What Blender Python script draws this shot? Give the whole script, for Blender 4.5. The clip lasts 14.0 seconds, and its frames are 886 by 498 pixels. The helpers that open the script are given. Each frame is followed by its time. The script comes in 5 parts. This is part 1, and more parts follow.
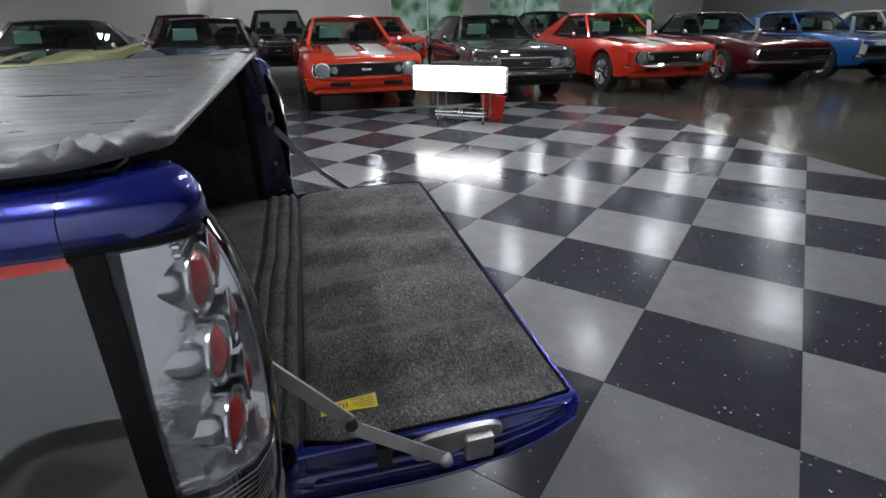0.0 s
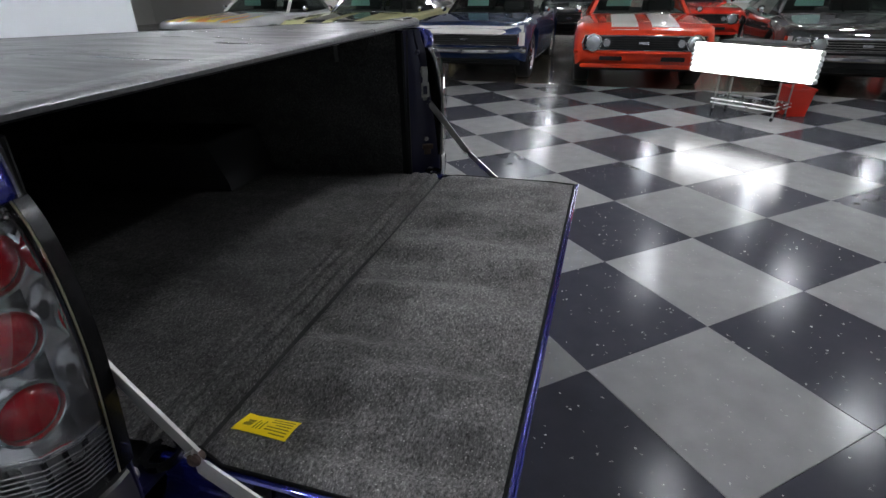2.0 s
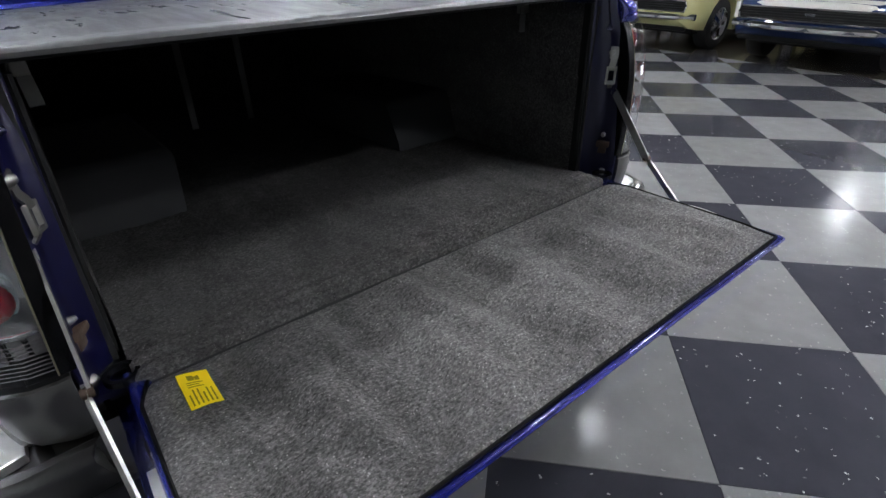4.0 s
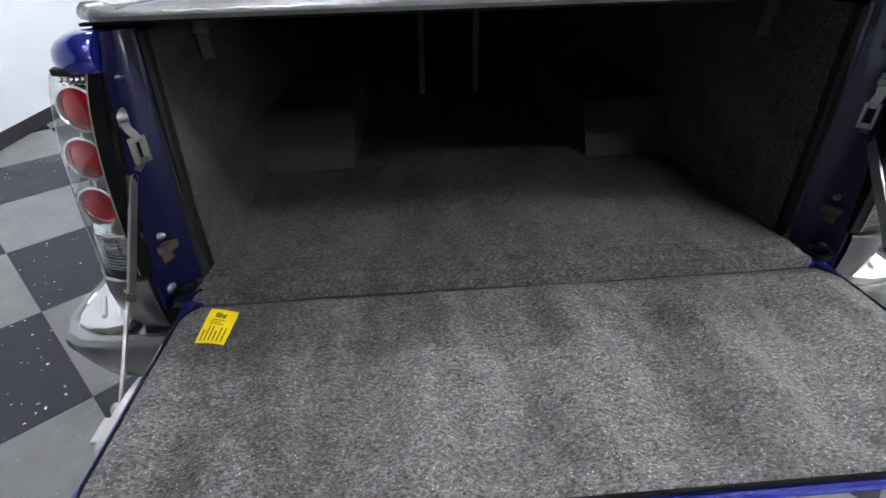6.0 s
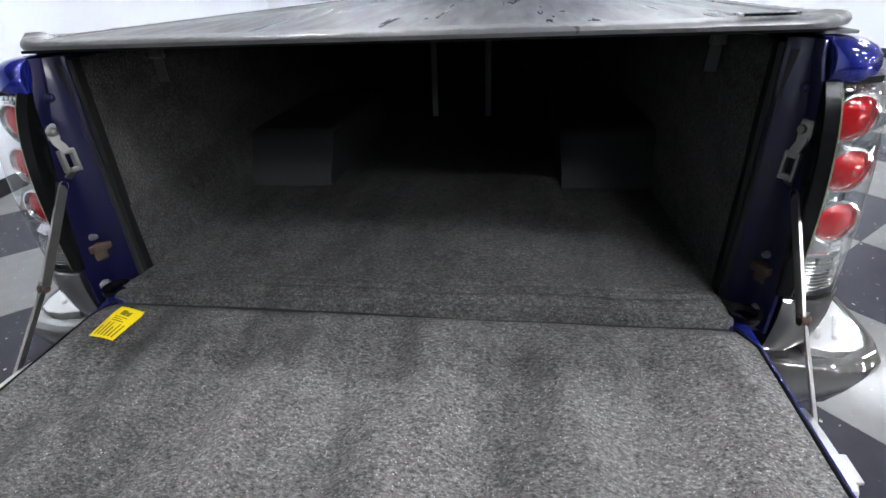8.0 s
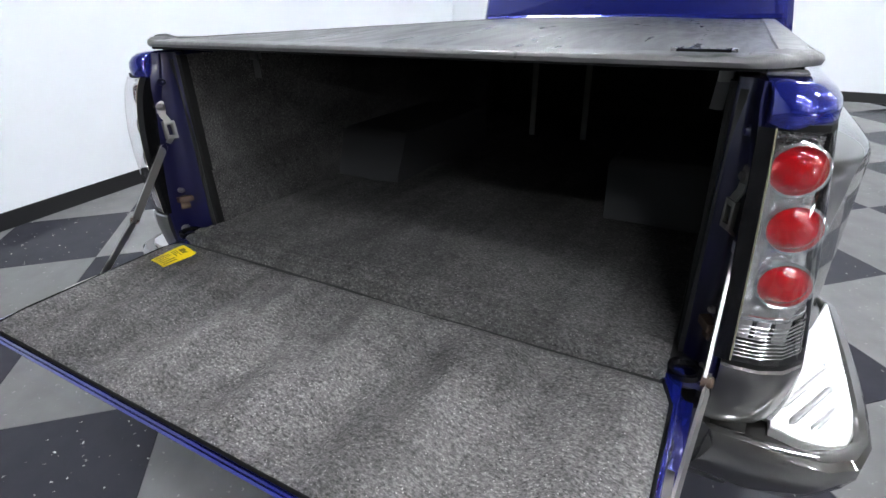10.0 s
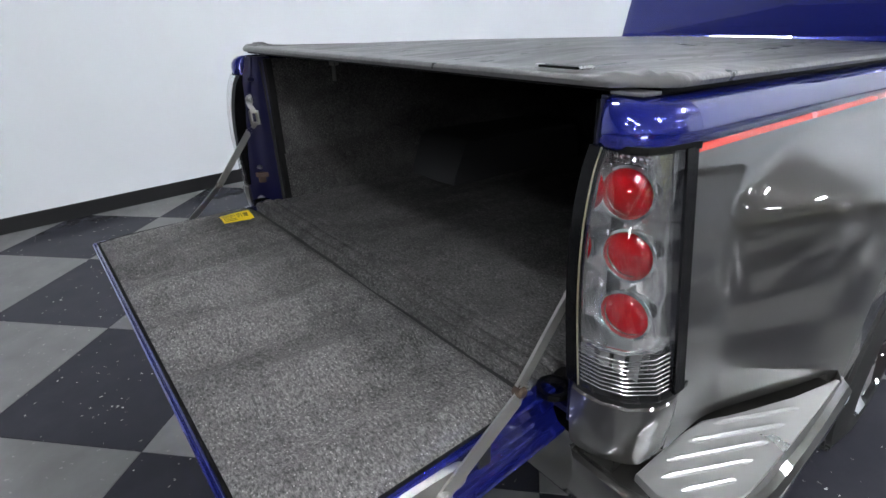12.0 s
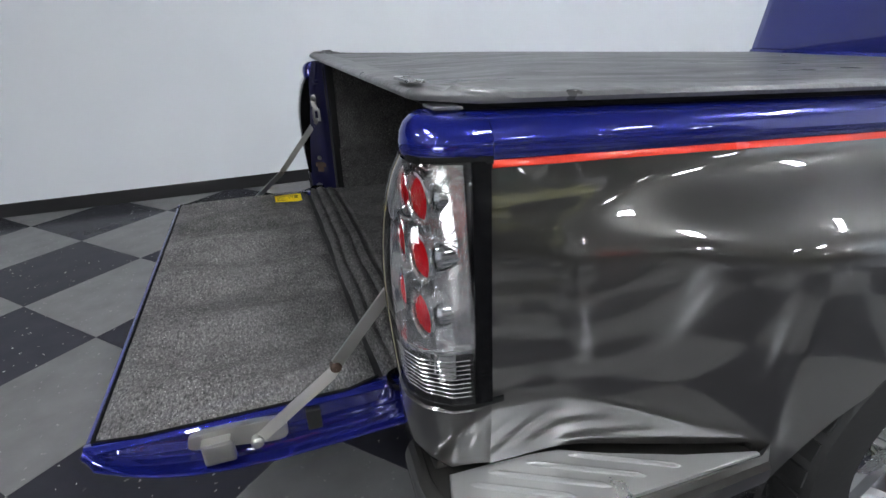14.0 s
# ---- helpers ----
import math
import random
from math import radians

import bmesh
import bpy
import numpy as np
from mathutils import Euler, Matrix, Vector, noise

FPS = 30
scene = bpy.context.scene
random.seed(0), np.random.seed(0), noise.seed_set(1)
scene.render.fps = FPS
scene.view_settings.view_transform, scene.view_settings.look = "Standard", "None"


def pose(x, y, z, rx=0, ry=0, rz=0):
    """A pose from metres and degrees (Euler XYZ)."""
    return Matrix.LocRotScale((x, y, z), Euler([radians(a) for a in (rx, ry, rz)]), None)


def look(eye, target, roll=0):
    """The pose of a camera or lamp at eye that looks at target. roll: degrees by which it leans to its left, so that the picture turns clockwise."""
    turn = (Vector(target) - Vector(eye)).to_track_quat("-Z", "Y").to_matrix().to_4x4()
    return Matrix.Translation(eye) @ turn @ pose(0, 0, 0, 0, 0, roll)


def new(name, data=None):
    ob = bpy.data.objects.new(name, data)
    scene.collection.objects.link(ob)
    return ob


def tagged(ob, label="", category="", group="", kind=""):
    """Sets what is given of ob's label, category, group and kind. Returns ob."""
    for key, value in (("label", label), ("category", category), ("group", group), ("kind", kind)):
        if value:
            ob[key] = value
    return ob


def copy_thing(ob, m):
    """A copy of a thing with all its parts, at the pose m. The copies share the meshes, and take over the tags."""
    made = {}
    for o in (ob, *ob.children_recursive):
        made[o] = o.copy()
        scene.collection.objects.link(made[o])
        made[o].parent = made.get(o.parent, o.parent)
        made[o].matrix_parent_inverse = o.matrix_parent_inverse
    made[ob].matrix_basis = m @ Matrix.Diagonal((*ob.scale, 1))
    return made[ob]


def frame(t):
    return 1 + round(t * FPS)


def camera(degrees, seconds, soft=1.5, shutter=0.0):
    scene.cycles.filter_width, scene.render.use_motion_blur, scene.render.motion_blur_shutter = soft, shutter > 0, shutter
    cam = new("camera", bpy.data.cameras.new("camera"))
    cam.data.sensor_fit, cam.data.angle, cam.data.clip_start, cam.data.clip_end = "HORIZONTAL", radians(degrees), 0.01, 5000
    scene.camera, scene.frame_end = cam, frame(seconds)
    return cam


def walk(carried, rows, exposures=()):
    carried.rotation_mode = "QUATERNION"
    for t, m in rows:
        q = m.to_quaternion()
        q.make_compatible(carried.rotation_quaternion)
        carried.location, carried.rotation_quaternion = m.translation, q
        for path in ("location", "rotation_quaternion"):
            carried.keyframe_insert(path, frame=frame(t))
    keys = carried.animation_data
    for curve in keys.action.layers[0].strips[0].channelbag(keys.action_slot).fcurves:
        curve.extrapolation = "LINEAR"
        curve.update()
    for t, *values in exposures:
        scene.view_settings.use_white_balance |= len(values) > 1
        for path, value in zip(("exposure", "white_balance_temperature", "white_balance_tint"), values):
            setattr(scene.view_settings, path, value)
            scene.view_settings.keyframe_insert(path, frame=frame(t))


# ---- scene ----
cam = camera(81.82, 14.0)
PATH = [
    (0, (-1.3134, -0.1406, 1.2321), (0.3627, -0.5673, 0.4455), -0.74),
    (0.5, (-1.2641, -0.2616, 1.2305), (0.4440, -0.4649, 0.4237), -0.72),
    (1, (-1.2005, -0.3731, 1.2214), (0.5118, -0.3529, 0.3982), -0.64),
    (1.5, (-1.1415, -0.4844, 1.2195), (0.5421, -0.2309, 0.3763), -0.63),
    (2, (-1.0666, -0.6055, 1.2305), (0.5471, -0.1035, 0.3622), -0.58),
    (2.5, (-0.9856, -0.7074, 1.2329), (0.5313, 0.0296, 0.3576), -0.61),
    (3, (-0.8835, -0.7895, 1.2300), (0.4935, 0.1739, 0.3437), -0.53),
    (3.5, (-0.7658, -0.8388, 1.2142), (0.4544, 0.2959, 0.3012), -0.50),
    (4, (-0.6410, -0.8834, 1.2209), (0.3811, 0.4005, 0.2633), -0.59),
    (4.2, (-0.5910, -0.8909, 1.2295), (0.3398, 0.4374, 0.2399), -0.04),
    (6.3, (-0.1531, -0.9067, 1.2289), (-0.1159, 0.6996, 0.2148), -0.96),
    (6.5, (-0.1231, -0.9034, 1.2299), (-0.1084, 0.7044, 0.2176), -0.93),
    (7, (-0.0101, -0.8987, 1.2336), (-0.0573, 0.7109, 0.2252), -1.46),
    (7.5, (0.1093, -0.8888, 1.2383), (-0.0236, 0.7301, 0.2527), -1.98),
    (8, (0.2152, -0.8845, 1.2430), (-0.0258, 0.7358, 0.2804), -2.18),
    (8.2, (0.2532, -0.8858, 1.2421), (-0.0224, 0.7399, 0.2982), -2.05),
    (10.3, (0.7268, -0.8266, 1.2438), (-0.2030, 0.5755, 0.3610), -1.88),
    (10.5, (0.7806, -0.8034, 1.2474), (-0.2133, 0.5541, 0.3646), -2.20),
    (11, (0.8862, -0.7623, 1.2415), (-0.2198, 0.5197, 0.3794), -1.84),
    (11.5, (0.9937, -0.6932, 1.2340), (-0.2182, 0.5039, 0.3924), -1.77),
    (12, (1.1046, -0.6119, 1.2322), (-0.2320, 0.4549, 0.4042), -1.85),
    (12.5, (1.1953, -0.5253, 1.2326), (-0.2346, 0.4182, 0.4108), -1.95),
    (13, (1.2791, -0.4323, 1.2296), (-0.2197, 0.4120, 0.4227), -1.68),
    (13.5, (1.3621, -0.3121, 1.2300), (-0.2069, 0.4063, 0.4348), -1.89),
    (14, (1.4352, -0.1998, 1.2307), (-0.2032, 0.3560, 0.4453), -1.92),
]
walk(cam, [(t, look(eye, target, roll)) for t, eye, target, roll in PATH],
     [(0, -0.2), (2, -0.2), (3, -0.15), (4.2, 0.35), (6.3, 0.75), (8.2, 0.8), (10.3, 0.7), (11.5, 0.41), (12.5, 0.17), (14, 0.0)])

# ---- light ----
world = bpy.data.worlds.new("daylight")
scene.world = world
world.use_nodes = True
wn = world.node_tree.nodes
sky = wn.new("ShaderNodeTexSky")
sky.sky_type, sky.sun_disc, sky.sun_elevation, sky.sun_rotation = "NISHITA", False, radians(45), radians(60)
world.node_tree.links.new(sky.outputs[0], wn["Background"].inputs[0])
wn["Background"].inputs[1].default_value = 0.12

LAMP_POWER = 142.0     # emission of the ceiling panels
RACK_POWER = 10.0     # emission of the light cart's tubes
CEILING = 3.66
# columns -1.2, 1.6, 9.5 and 13.5 are unseen panels added for more light
LIGHTS = [(-1.2, (4.4, 1.3)), (1.6, (4.4, -1.4, -3.4)), (3.1, (1.3, -1.75)), (4.8, (4.4, -4.1, -7.8)), (8.2, (4.4, -1.8, -4.1, -7.7, -11.3)),
          (12.3, (1.5, -4.3, -7.8, -11.4, -15.2)), (15.4, (1.3, -2.1, -7.9, -11.5, -15.4)), (18.4, (1.3, -2.2)), (9.5, (10.0,)), (13.5, (10.0,))]
LIGHT_TURN = 0.0

# ---- materials ----
def mat(name, col, rough=0.5, metal=0.0, var=0.12, scale=6.0, bump=0.0, bscale=80.0, coat=0.0, rvar=0.08, spec=0.5):
    m = bpy.data.materials.new(name)
    m.use_nodes = True
    nt = m.node_tree
    b = nt.nodes["Principled BSDF"]
    tc = nt.nodes.new("ShaderNodeTexCoord")
    n1 = nt.nodes.new("ShaderNodeTexNoise")
    n1.inputs["Scale"].default_value, n1.inputs["Detail"].default_value = scale, 6
    nt.links.new(tc.outputs["Object"], n1.inputs["Vector"])
    mix = nt.nodes.new("ShaderNodeMixRGB")
    mix.inputs[1].default_value = (*[max(0, c * (1 - var)) for c in col], 1)
    mix.inputs[2].default_value = (*[min(1, c * (1 + var)) for c in col], 1)
    nt.links.new(n1.outputs["Fac"], mix.inputs[0])
    out = mix.outputs[0]
    nt.links.new(out, b.inputs["Base Color"])
    b.inputs["Metallic"].default_value = metal
    b.inputs["Specular IOR Level"].default_value = spec
    b.inputs["Coat Weight"].default_value = coat
    b.inputs["Coat Roughness"].default_value = 0.03
    n2 = nt.nodes.new("ShaderNodeTexNoise")
    n2.inputs["Scale"].default_value, n2.inputs["Detail"].default_value = bscale, 4
    nt.links.new(tc.outputs["Object"], n2.inputs["Vector"])
    rr = nt.nodes.new("ShaderNodeMapRange")
    rr.inputs["To Min"].default_value, rr.inputs["To Max"].default_value = max(0.01, rough - rvar), min(1, rough + rvar)
    nt.links.new(n1.outputs["Fac"], rr.inputs["Value"])
    nt.links.new(rr.outputs[0], b.inputs["Roughness"])
    if bump:
        bp = nt.nodes.new("ShaderNodeBump")
        bp.inputs["Strength"].default_value, bp.inputs["Distance"].default_value = min(1.0, bump), 0.002
        nt.links.new(n2.outputs["Fac"], bp.inputs["Height"])
        nt.links.new(bp.outputs[0], b.inputs["Normal"])
    return m


def carpet_mat(name, dark, light, bump=1.0):
    """Needle-punched carpet: matted clumps of dark and light fibre, pale single fibres, a patchy pile with painted
    shade bands.
    """
    m = bpy.data.materials.new(name)
    m.use_nodes = True
    nt = m.node_tree
    b = nt.nodes["Principled BSDF"]
    tc = nt.nodes.new("ShaderNodeTexCoord")

    def noise_at(scale, detail, rough, stretch=(1, 1, 1), off=0.0):
        mp = nt.nodes.new("ShaderNodeMapping")
        mp.inputs["Scale"].default_value = stretch
        mp.inputs["Location"].default_value = (off, off, off)
        nz = nt.nodes.new("ShaderNodeTexNoise")
        nz.inputs["Scale"].default_value, nz.inputs["Detail"].default_value, nz.inputs["Roughness"].default_value = scale, detail, rough
        nt.links.new(tc.outputs["Object"], mp.inputs["Vector"])
        nt.links.new(mp.outputs[0], nz.inputs["Vector"])
        return nz.outputs["Fac"]

    def math_node(op, x, y):
        n = nt.nodes.new("ShaderNodeMath")
        n.operation = op
        for k, v in enumerate((x, y)):
            if isinstance(v, (int, float)):
                n.inputs[k].default_value = v
            else:
                nt.links.new(v, n.inputs[k])
        return n.outputs[0]

    clump = noise_at(175, 3, 0.65, (0.75, 1.25, 1.0))
    fine = noise_at(420, 2, 0.7, (0.6, 1.3, 1.0), 3.0)
    pile = math_node("ADD", math_node("MULTIPLY", clump, 0.62), math_node("MULTIPLY", fine, 0.38))
    ramp = nt.nodes.new("ShaderNodeValToRGB")
    e = ramp.color_ramp.elements
    mid = [d * 0.62 + l * 0.38 for d, l in zip(dark, light)]
    e[0].position, e[0].color = 0.34, (*dark, 1)
    e[1].position, e[1].color = 0.70, (*light, 1)
    q = e.new(0.52)
    q.color = (*mid, 1)
    nt.links.new(pile, ramp.inputs[0])
    # pale fibres
    vo = nt.nodes.new("ShaderNodeTexVoronoi")
    vo.inputs["Scale"].default_value = 300
    nt.links.new(tc.outputs["Object"], vo.inputs["Vector"])
    pick = nt.nodes.new("ShaderNodeSeparateColor")
    nt.links.new(vo.outputs["Color"], pick.inputs[0])
    fleck = math_node("MULTIPLY", math_node("GREATER_THAN", pick.outputs[0], 0.94), math_node("LESS_THAN", vo.outputs["Distance"], 0.36))
    fm = nt.nodes.new("ShaderNodeMixRGB")
    fm.inputs[2].default_value = (*[min(0.6, c * 1.5) for c in light], 1)
    nt.links.new(math_node("MULTIPLY", fleck, 0.75), fm.inputs[0])
    nt.links.new(ramp.outputs[0], fm.inputs[1])
    # bands put quilting shade into the colour; pile tone patchy over a hand's width
    shade_bands = noise_at(1.0, 4, 0.55, (9.0, 2.2, 9.0))
    patchy = noise_at(26, 4, 0.6)
    mr = nt.nodes.new("ShaderNodeMapRange")
    mr.inputs["From Min"].default_value, mr.inputs["From Max"].default_value = 0.38, 0.62
    mr.inputs["To Min"].default_value, mr.inputs["To Max"].default_value = 0.66, 1.22
    nt.links.new(math_node("ADD", math_node("MULTIPLY", shade_bands, 0.6), math_node("MULTIPLY", patchy, 0.4)), mr.inputs["Value"])
    hv = nt.nodes.new("ShaderNodeHueSaturation")
    nt.links.new(mr.outputs[0], hv.inputs["Value"])
    nt.links.new(fm.outputs[0], hv.inputs["Color"])
    nt.links.new(hv.outputs[0], b.inputs["Base Color"])
    b.inputs["Roughness"].default_value = 0.95
    b.inputs["Specular IOR Level"].default_value = 0.12
    bp = nt.nodes.new("ShaderNodeBump")
    bp.inputs["Strength"].default_value, bp.inputs["Distance"].default_value = bump, 0.006
    nt.links.new(pile, bp.inputs["Height"])
    nt.links.new(bp.outputs[0], b.inputs["Normal"])
    return m


def tile_mat(name, col, fleck, fleck_part, rough):
    """Waxed vinyl tile: cloudy ground with chips of another colour."""
    m = bpy.data.materials.new(name)
    m.use_nodes = True
    nt = m.node_tree
    b = nt.nodes["Principled BSDF"]
    tc = nt.nodes.new("ShaderNodeTexCoord")
    oi = nt.nodes.new("ShaderNodeObjectInfo")
    sc = nt.nodes.new("ShaderNodeMath")
    sc.operation = "MULTIPLY"
    sc.inputs[1].default_value = 90.0
    nt.links.new(oi.outputs["Random"], sc.inputs[0])
    add = nt.nodes.new("ShaderNodeVectorMath")
    nt.links.new(tc.outputs["Object"], add.inputs[0])
    nt.links.new(sc.outputs[0], add.inputs[1])
    vec = add.outputs[0]
    cl = nt.nodes.new("ShaderNodeTexNoise")
    cl.inputs["Scale"].default_value, cl.inputs["Detail"].default_value = 9, 8
    nt.links.new(vec, cl.inputs["Vector"])
    mix = nt.nodes.new("ShaderNodeMixRGB")
    mix.inputs[1].default_value, mix.inputs[2].default_value = (*[c * 0.78 for c in col], 1), (*[c * 1.22 for c in col], 1)
    nt.links.new(cl.outputs["Fac"], mix.inputs[0])
    warp = nt.nodes.new("ShaderNodeTexNoise")
    warp.inputs["Scale"].default_value = 130
    nt.links.new(vec, warp.inputs["Vector"])
    wm = nt.nodes.new("ShaderNodeVectorMath")
    wm.operation = "MULTIPLY_ADD"
    wm.inputs[1].default_value = (0.02, 0.02, 0.02)
    nt.links.new(warp.outputs["Color"], wm.inputs[0])
    nt.links.new(vec, wm.inputs[2])
    vo = nt.nodes.new("ShaderNodeTexVoronoi")
    vo.inputs["Scale"].default_value = 52
    nt.links.new(wm.outputs[0], vo.inputs["Vector"])
    pick = nt.nodes.new("ShaderNodeSeparateColor")
    nt.links.new(vo.outputs["Color"], pick.inputs[0])
    lt = nt.nodes.new("ShaderNodeMath")
    lt.operation = "LESS_THAN"
    lt.inputs[1].default_value = fleck_part
    nt.links.new(pick.outputs[0], lt.inputs[0])
    d = nt.nodes.new("ShaderNodeMath")
    d.operation = "LESS_THAN"
    d.inputs[1].default_value = 0.20
    nt.links.new(vo.outputs["Distance"], d.inputs[0])
    both = nt.nodes.new("ShaderNodeMath")
    both.operation = "MULTIPLY"
    nt.links.new(lt.outputs[0], both.inputs[0])
    nt.links.new(d.outputs[0], both.inputs[1])
    wt = nt.nodes.new("ShaderNodeMath")
    wt.operation = "MULTIPLY"
    nt.links.new(both.outputs[0], wt.inputs[0])
    nt.links.new(pick.outputs[1], wt.inputs[1])
    fm = nt.nodes.new("ShaderNodeMixRGB")
    fm.inputs[2].default_value = (*fleck, 1)
    nt.links.new(wt.outputs[0], fm.inputs[0])
    nt.links.new(mix.outputs[0], fm.inputs[1])
    mr = nt.nodes.new("ShaderNodeMapRange")
    mr.inputs["To Min"].default_value, mr.inputs["To Max"].default_value = 0.88, 1.12
    nt.links.new(oi.outputs["Random"], mr.inputs["Value"])
    hv = nt.nodes.new("ShaderNodeHueSaturation")
    nt.links.new(mr.outputs[0], hv.inputs["Value"])
    nt.links.new(fm.outputs[0], hv.inputs["Color"])
    nt.links.new(hv.outputs[0], b.inputs["Base Color"])
    sm = nt.nodes.new("ShaderNodeTexNoise")
    sm.inputs["Scale"].default_value, sm.inputs["Detail"].default_value = 5, 7
    nt.links.new(vec, sm.inputs["Vector"])
    rr = nt.nodes.new("ShaderNodeMapRange")
    rr.inputs["To Min"].default_value, rr.inputs["To Max"].default_value = rough * 0.6, rough * 1.5
    nt.links.new(sm.outputs["Fac"], rr.inputs["Value"])
    nt.links.new(rr.outputs[0], b.inputs["Roughness"])
    b.inputs["Specular IOR Level"].default_value = 0.06
    bp = nt.nodes.new("ShaderNodeBump")
    bp.inputs["Strength"].default_value, bp.inputs["Distance"].default_value = 0.12, 0.004
    nt.links.new(sm.outputs["Fac"], bp.inputs["Height"])
    nt.links.new(bp.outputs[0], b.inputs["Normal"])
    return m


def paint(name, col, flake=0.35, rough=0.32, ior=1.6):
    """Metallic car paint under clear lacquer."""
    m = mat(name, col, rough, flake, var=0.03, scale=350, coat=1.0, rvar=0.02)
    b = m.node_tree.nodes["Principled BSDF"]
    b.inputs["Coat IOR"].default_value = ior
    b.inputs["Coat Roughness"].default_value = 0.015
    return m


def glass_mat(name, tint=(1, 1, 1), rough=0.0, gloss=1.0):
    m = bpy.data.materials.new(name)
    m.use_nodes = True
    nt = m.node_tree
    nt.nodes.remove(nt.nodes["Principled BSDF"])
    tr, gl = nt.nodes.new("ShaderNodeBsdfTransparent"), nt.nodes.new("ShaderNodeBsdfGlossy")
    tr.inputs[0].default_value = (*tint, 1)
    gl.inputs["Roughness"].default_value = rough
    lw = nt.nodes.new("ShaderNodeLayerWeight")
    lw.inputs["Blend"].default_value = 0.5
    pw = nt.nodes.new("ShaderNodeMath")
    pw.operation = "POWER"
    pw.inputs[1].default_value = 4.0
    fr = nt.nodes.new("ShaderNodeMapRange")
    fr.inputs["To Min"].default_value, fr.inputs["To Max"].default_value = 0.05 * gloss, 1.0
    nt.links.new(lw.outputs["Facing"], pw.inputs[0])
    nt.links.new(pw.outputs[0], fr.inputs["Value"])
    mx = nt.nodes.new("ShaderNodeMixShader")
    nt.links.new(fr.outputs[0], mx.inputs[0])
    nt.links.new(tr.outputs[0], mx.inputs[1])
    nt.links.new(gl.outputs[0], mx.inputs[2])
    nt.links.new(mx.outputs[0], nt.nodes["Material Output"].inputs[0])
    return m


def glow(name, col, power):
    m = bpy.data.materials.new(name)
    m.use_nodes = True
    b = m.node_tree.nodes["Principled BSDF"]
    b.inputs["Base Color"].default_value = (0.8, 0.8, 0.8, 1)
    b.inputs["Emission Color"].default_value = (*col, 1)
    b.inputs["Emission Strength"].default_value = power
    return m


def brushed(name, col, rough):
    m = mat(name, col, rough, 1.0, var=0.18, scale=9, bump=0.25, bscale=220, rvar=0.1)
    return m


def streaked(name, col, rough):
    """Stretched vinyl: fine lengthwise pull marks, scuffs and grain."""
    m = mat(name, col, rough, var=0.25, scale=5, bump=0.12, bscale=420)
    nt = m.node_tree
    b = nt.nodes["Principled BSDF"]
    tc = nt.nodes.new("ShaderNodeTexCoord")
    mp = nt.nodes.new("ShaderNodeMapping")
    mp.inputs["Scale"].default_value = (22.0, 3.0, 1.0)
    nz = nt.nodes.new("ShaderNodeTexNoise")
    nz.inputs["Scale"].default_value, nz.inputs["Detail"].default_value, nz.inputs["Roughness"].default_value = 1.0, 6, 0.65
    nt.links.new(tc.outputs["Object"], mp.inputs["Vector"])
    nt.links.new(mp.outputs[0], nz.inputs["Vector"])
    rr = nt.nodes.new("ShaderNodeMapRange")
    rr.inputs["From Min"].default_value, rr.inputs["From Max"].default_value = 0.3, 0.7
    rr.inputs["To Min"].default_value, rr.inputs["To Max"].default_value = rough - 0.07, rough + 0.14
    nt.links.new(nz.outputs["Fac"], rr.inputs["Value"])
    nt.links.new(rr.outputs[0], b.inputs["Roughness"])
    bp = nt.nodes.new("ShaderNodeBump")
    bp.inputs["Strength"].default_value, bp.inputs["Distance"].default_value = 0.03, 0.001
    nt.links.new(nz.outputs["Fac"], bp.inputs["Height"])
    old = b.inputs["Normal"].links[0].from_node
    nt.links.new(bp.outputs[0], old.inputs["Normal"])
    return m


M_TILE_DARK = tile_mat("dark_vinyl_tile", (0.035, 0.035, 0.043), (0.60, 0.60, 0.57), 0.14, 0.16)
M_TILE_LIGHT = tile_mat("grey_vinyl_tile", (0.168, 0.168, 0.166), (0.30, 0.30, 0.29), 0.30, 0.16)
M_GROUT = mat("tile_adhesive", (0.03, 0.03, 0.03), 0.6)
M_CONCRETE = mat("polished_concrete", (0.062, 0.054, 0.041), 0.16, var=0.35, scale=0.9, bump=0.1, rvar=0.1)
M_WALL = mat("white_wall_paint", (0.74, 0.77, 0.80), 0.55, var=0.045, scale=1.5, bump=0.12, bscale=220)
M_WALL_GREY = mat("grey_wall_paint", (0.56, 0.55, 0.52), 0.6, var=0.05, scale=1.2, bump=0.12, bscale=200)
M_BASE = mat("black_rubber_base", (0.012, 0.012, 0.013), 0.4, bump=0.1)
M_CEIL = mat("dark_ceiling_paint", (0.15, 0.15, 0.15), 0.8, var=0.1)
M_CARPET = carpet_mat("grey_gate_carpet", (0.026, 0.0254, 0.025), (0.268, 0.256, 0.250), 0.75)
# the same carpet twice more, darkened for the shade under the bed cover
M_CARPET_BED_SHADE = carpet_mat("grey_carpet_bed_shade", (0.017, 0.0166, 0.0162), (0.168, 0.161, 0.157))
M_CARPET_WALL_SHADE = carpet_mat("grey_carpet_wall_shade", (0.014, 0.0137, 0.0135), (0.140, 0.134, 0.131))
M_BIND = mat("black_carpet_binding", (0.006, 0.006, 0.006), 0.9, bump=0.5, bscale=300, spec=0.1)
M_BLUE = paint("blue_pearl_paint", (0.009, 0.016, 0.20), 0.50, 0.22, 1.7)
# the gate's blue again, darkened for the shade on its recessed ends
M_BLUE_GATE_SHADE = paint("blue_paint_gate_shade", (0.006, 0.009, 0.115), 0.45, 0.26)
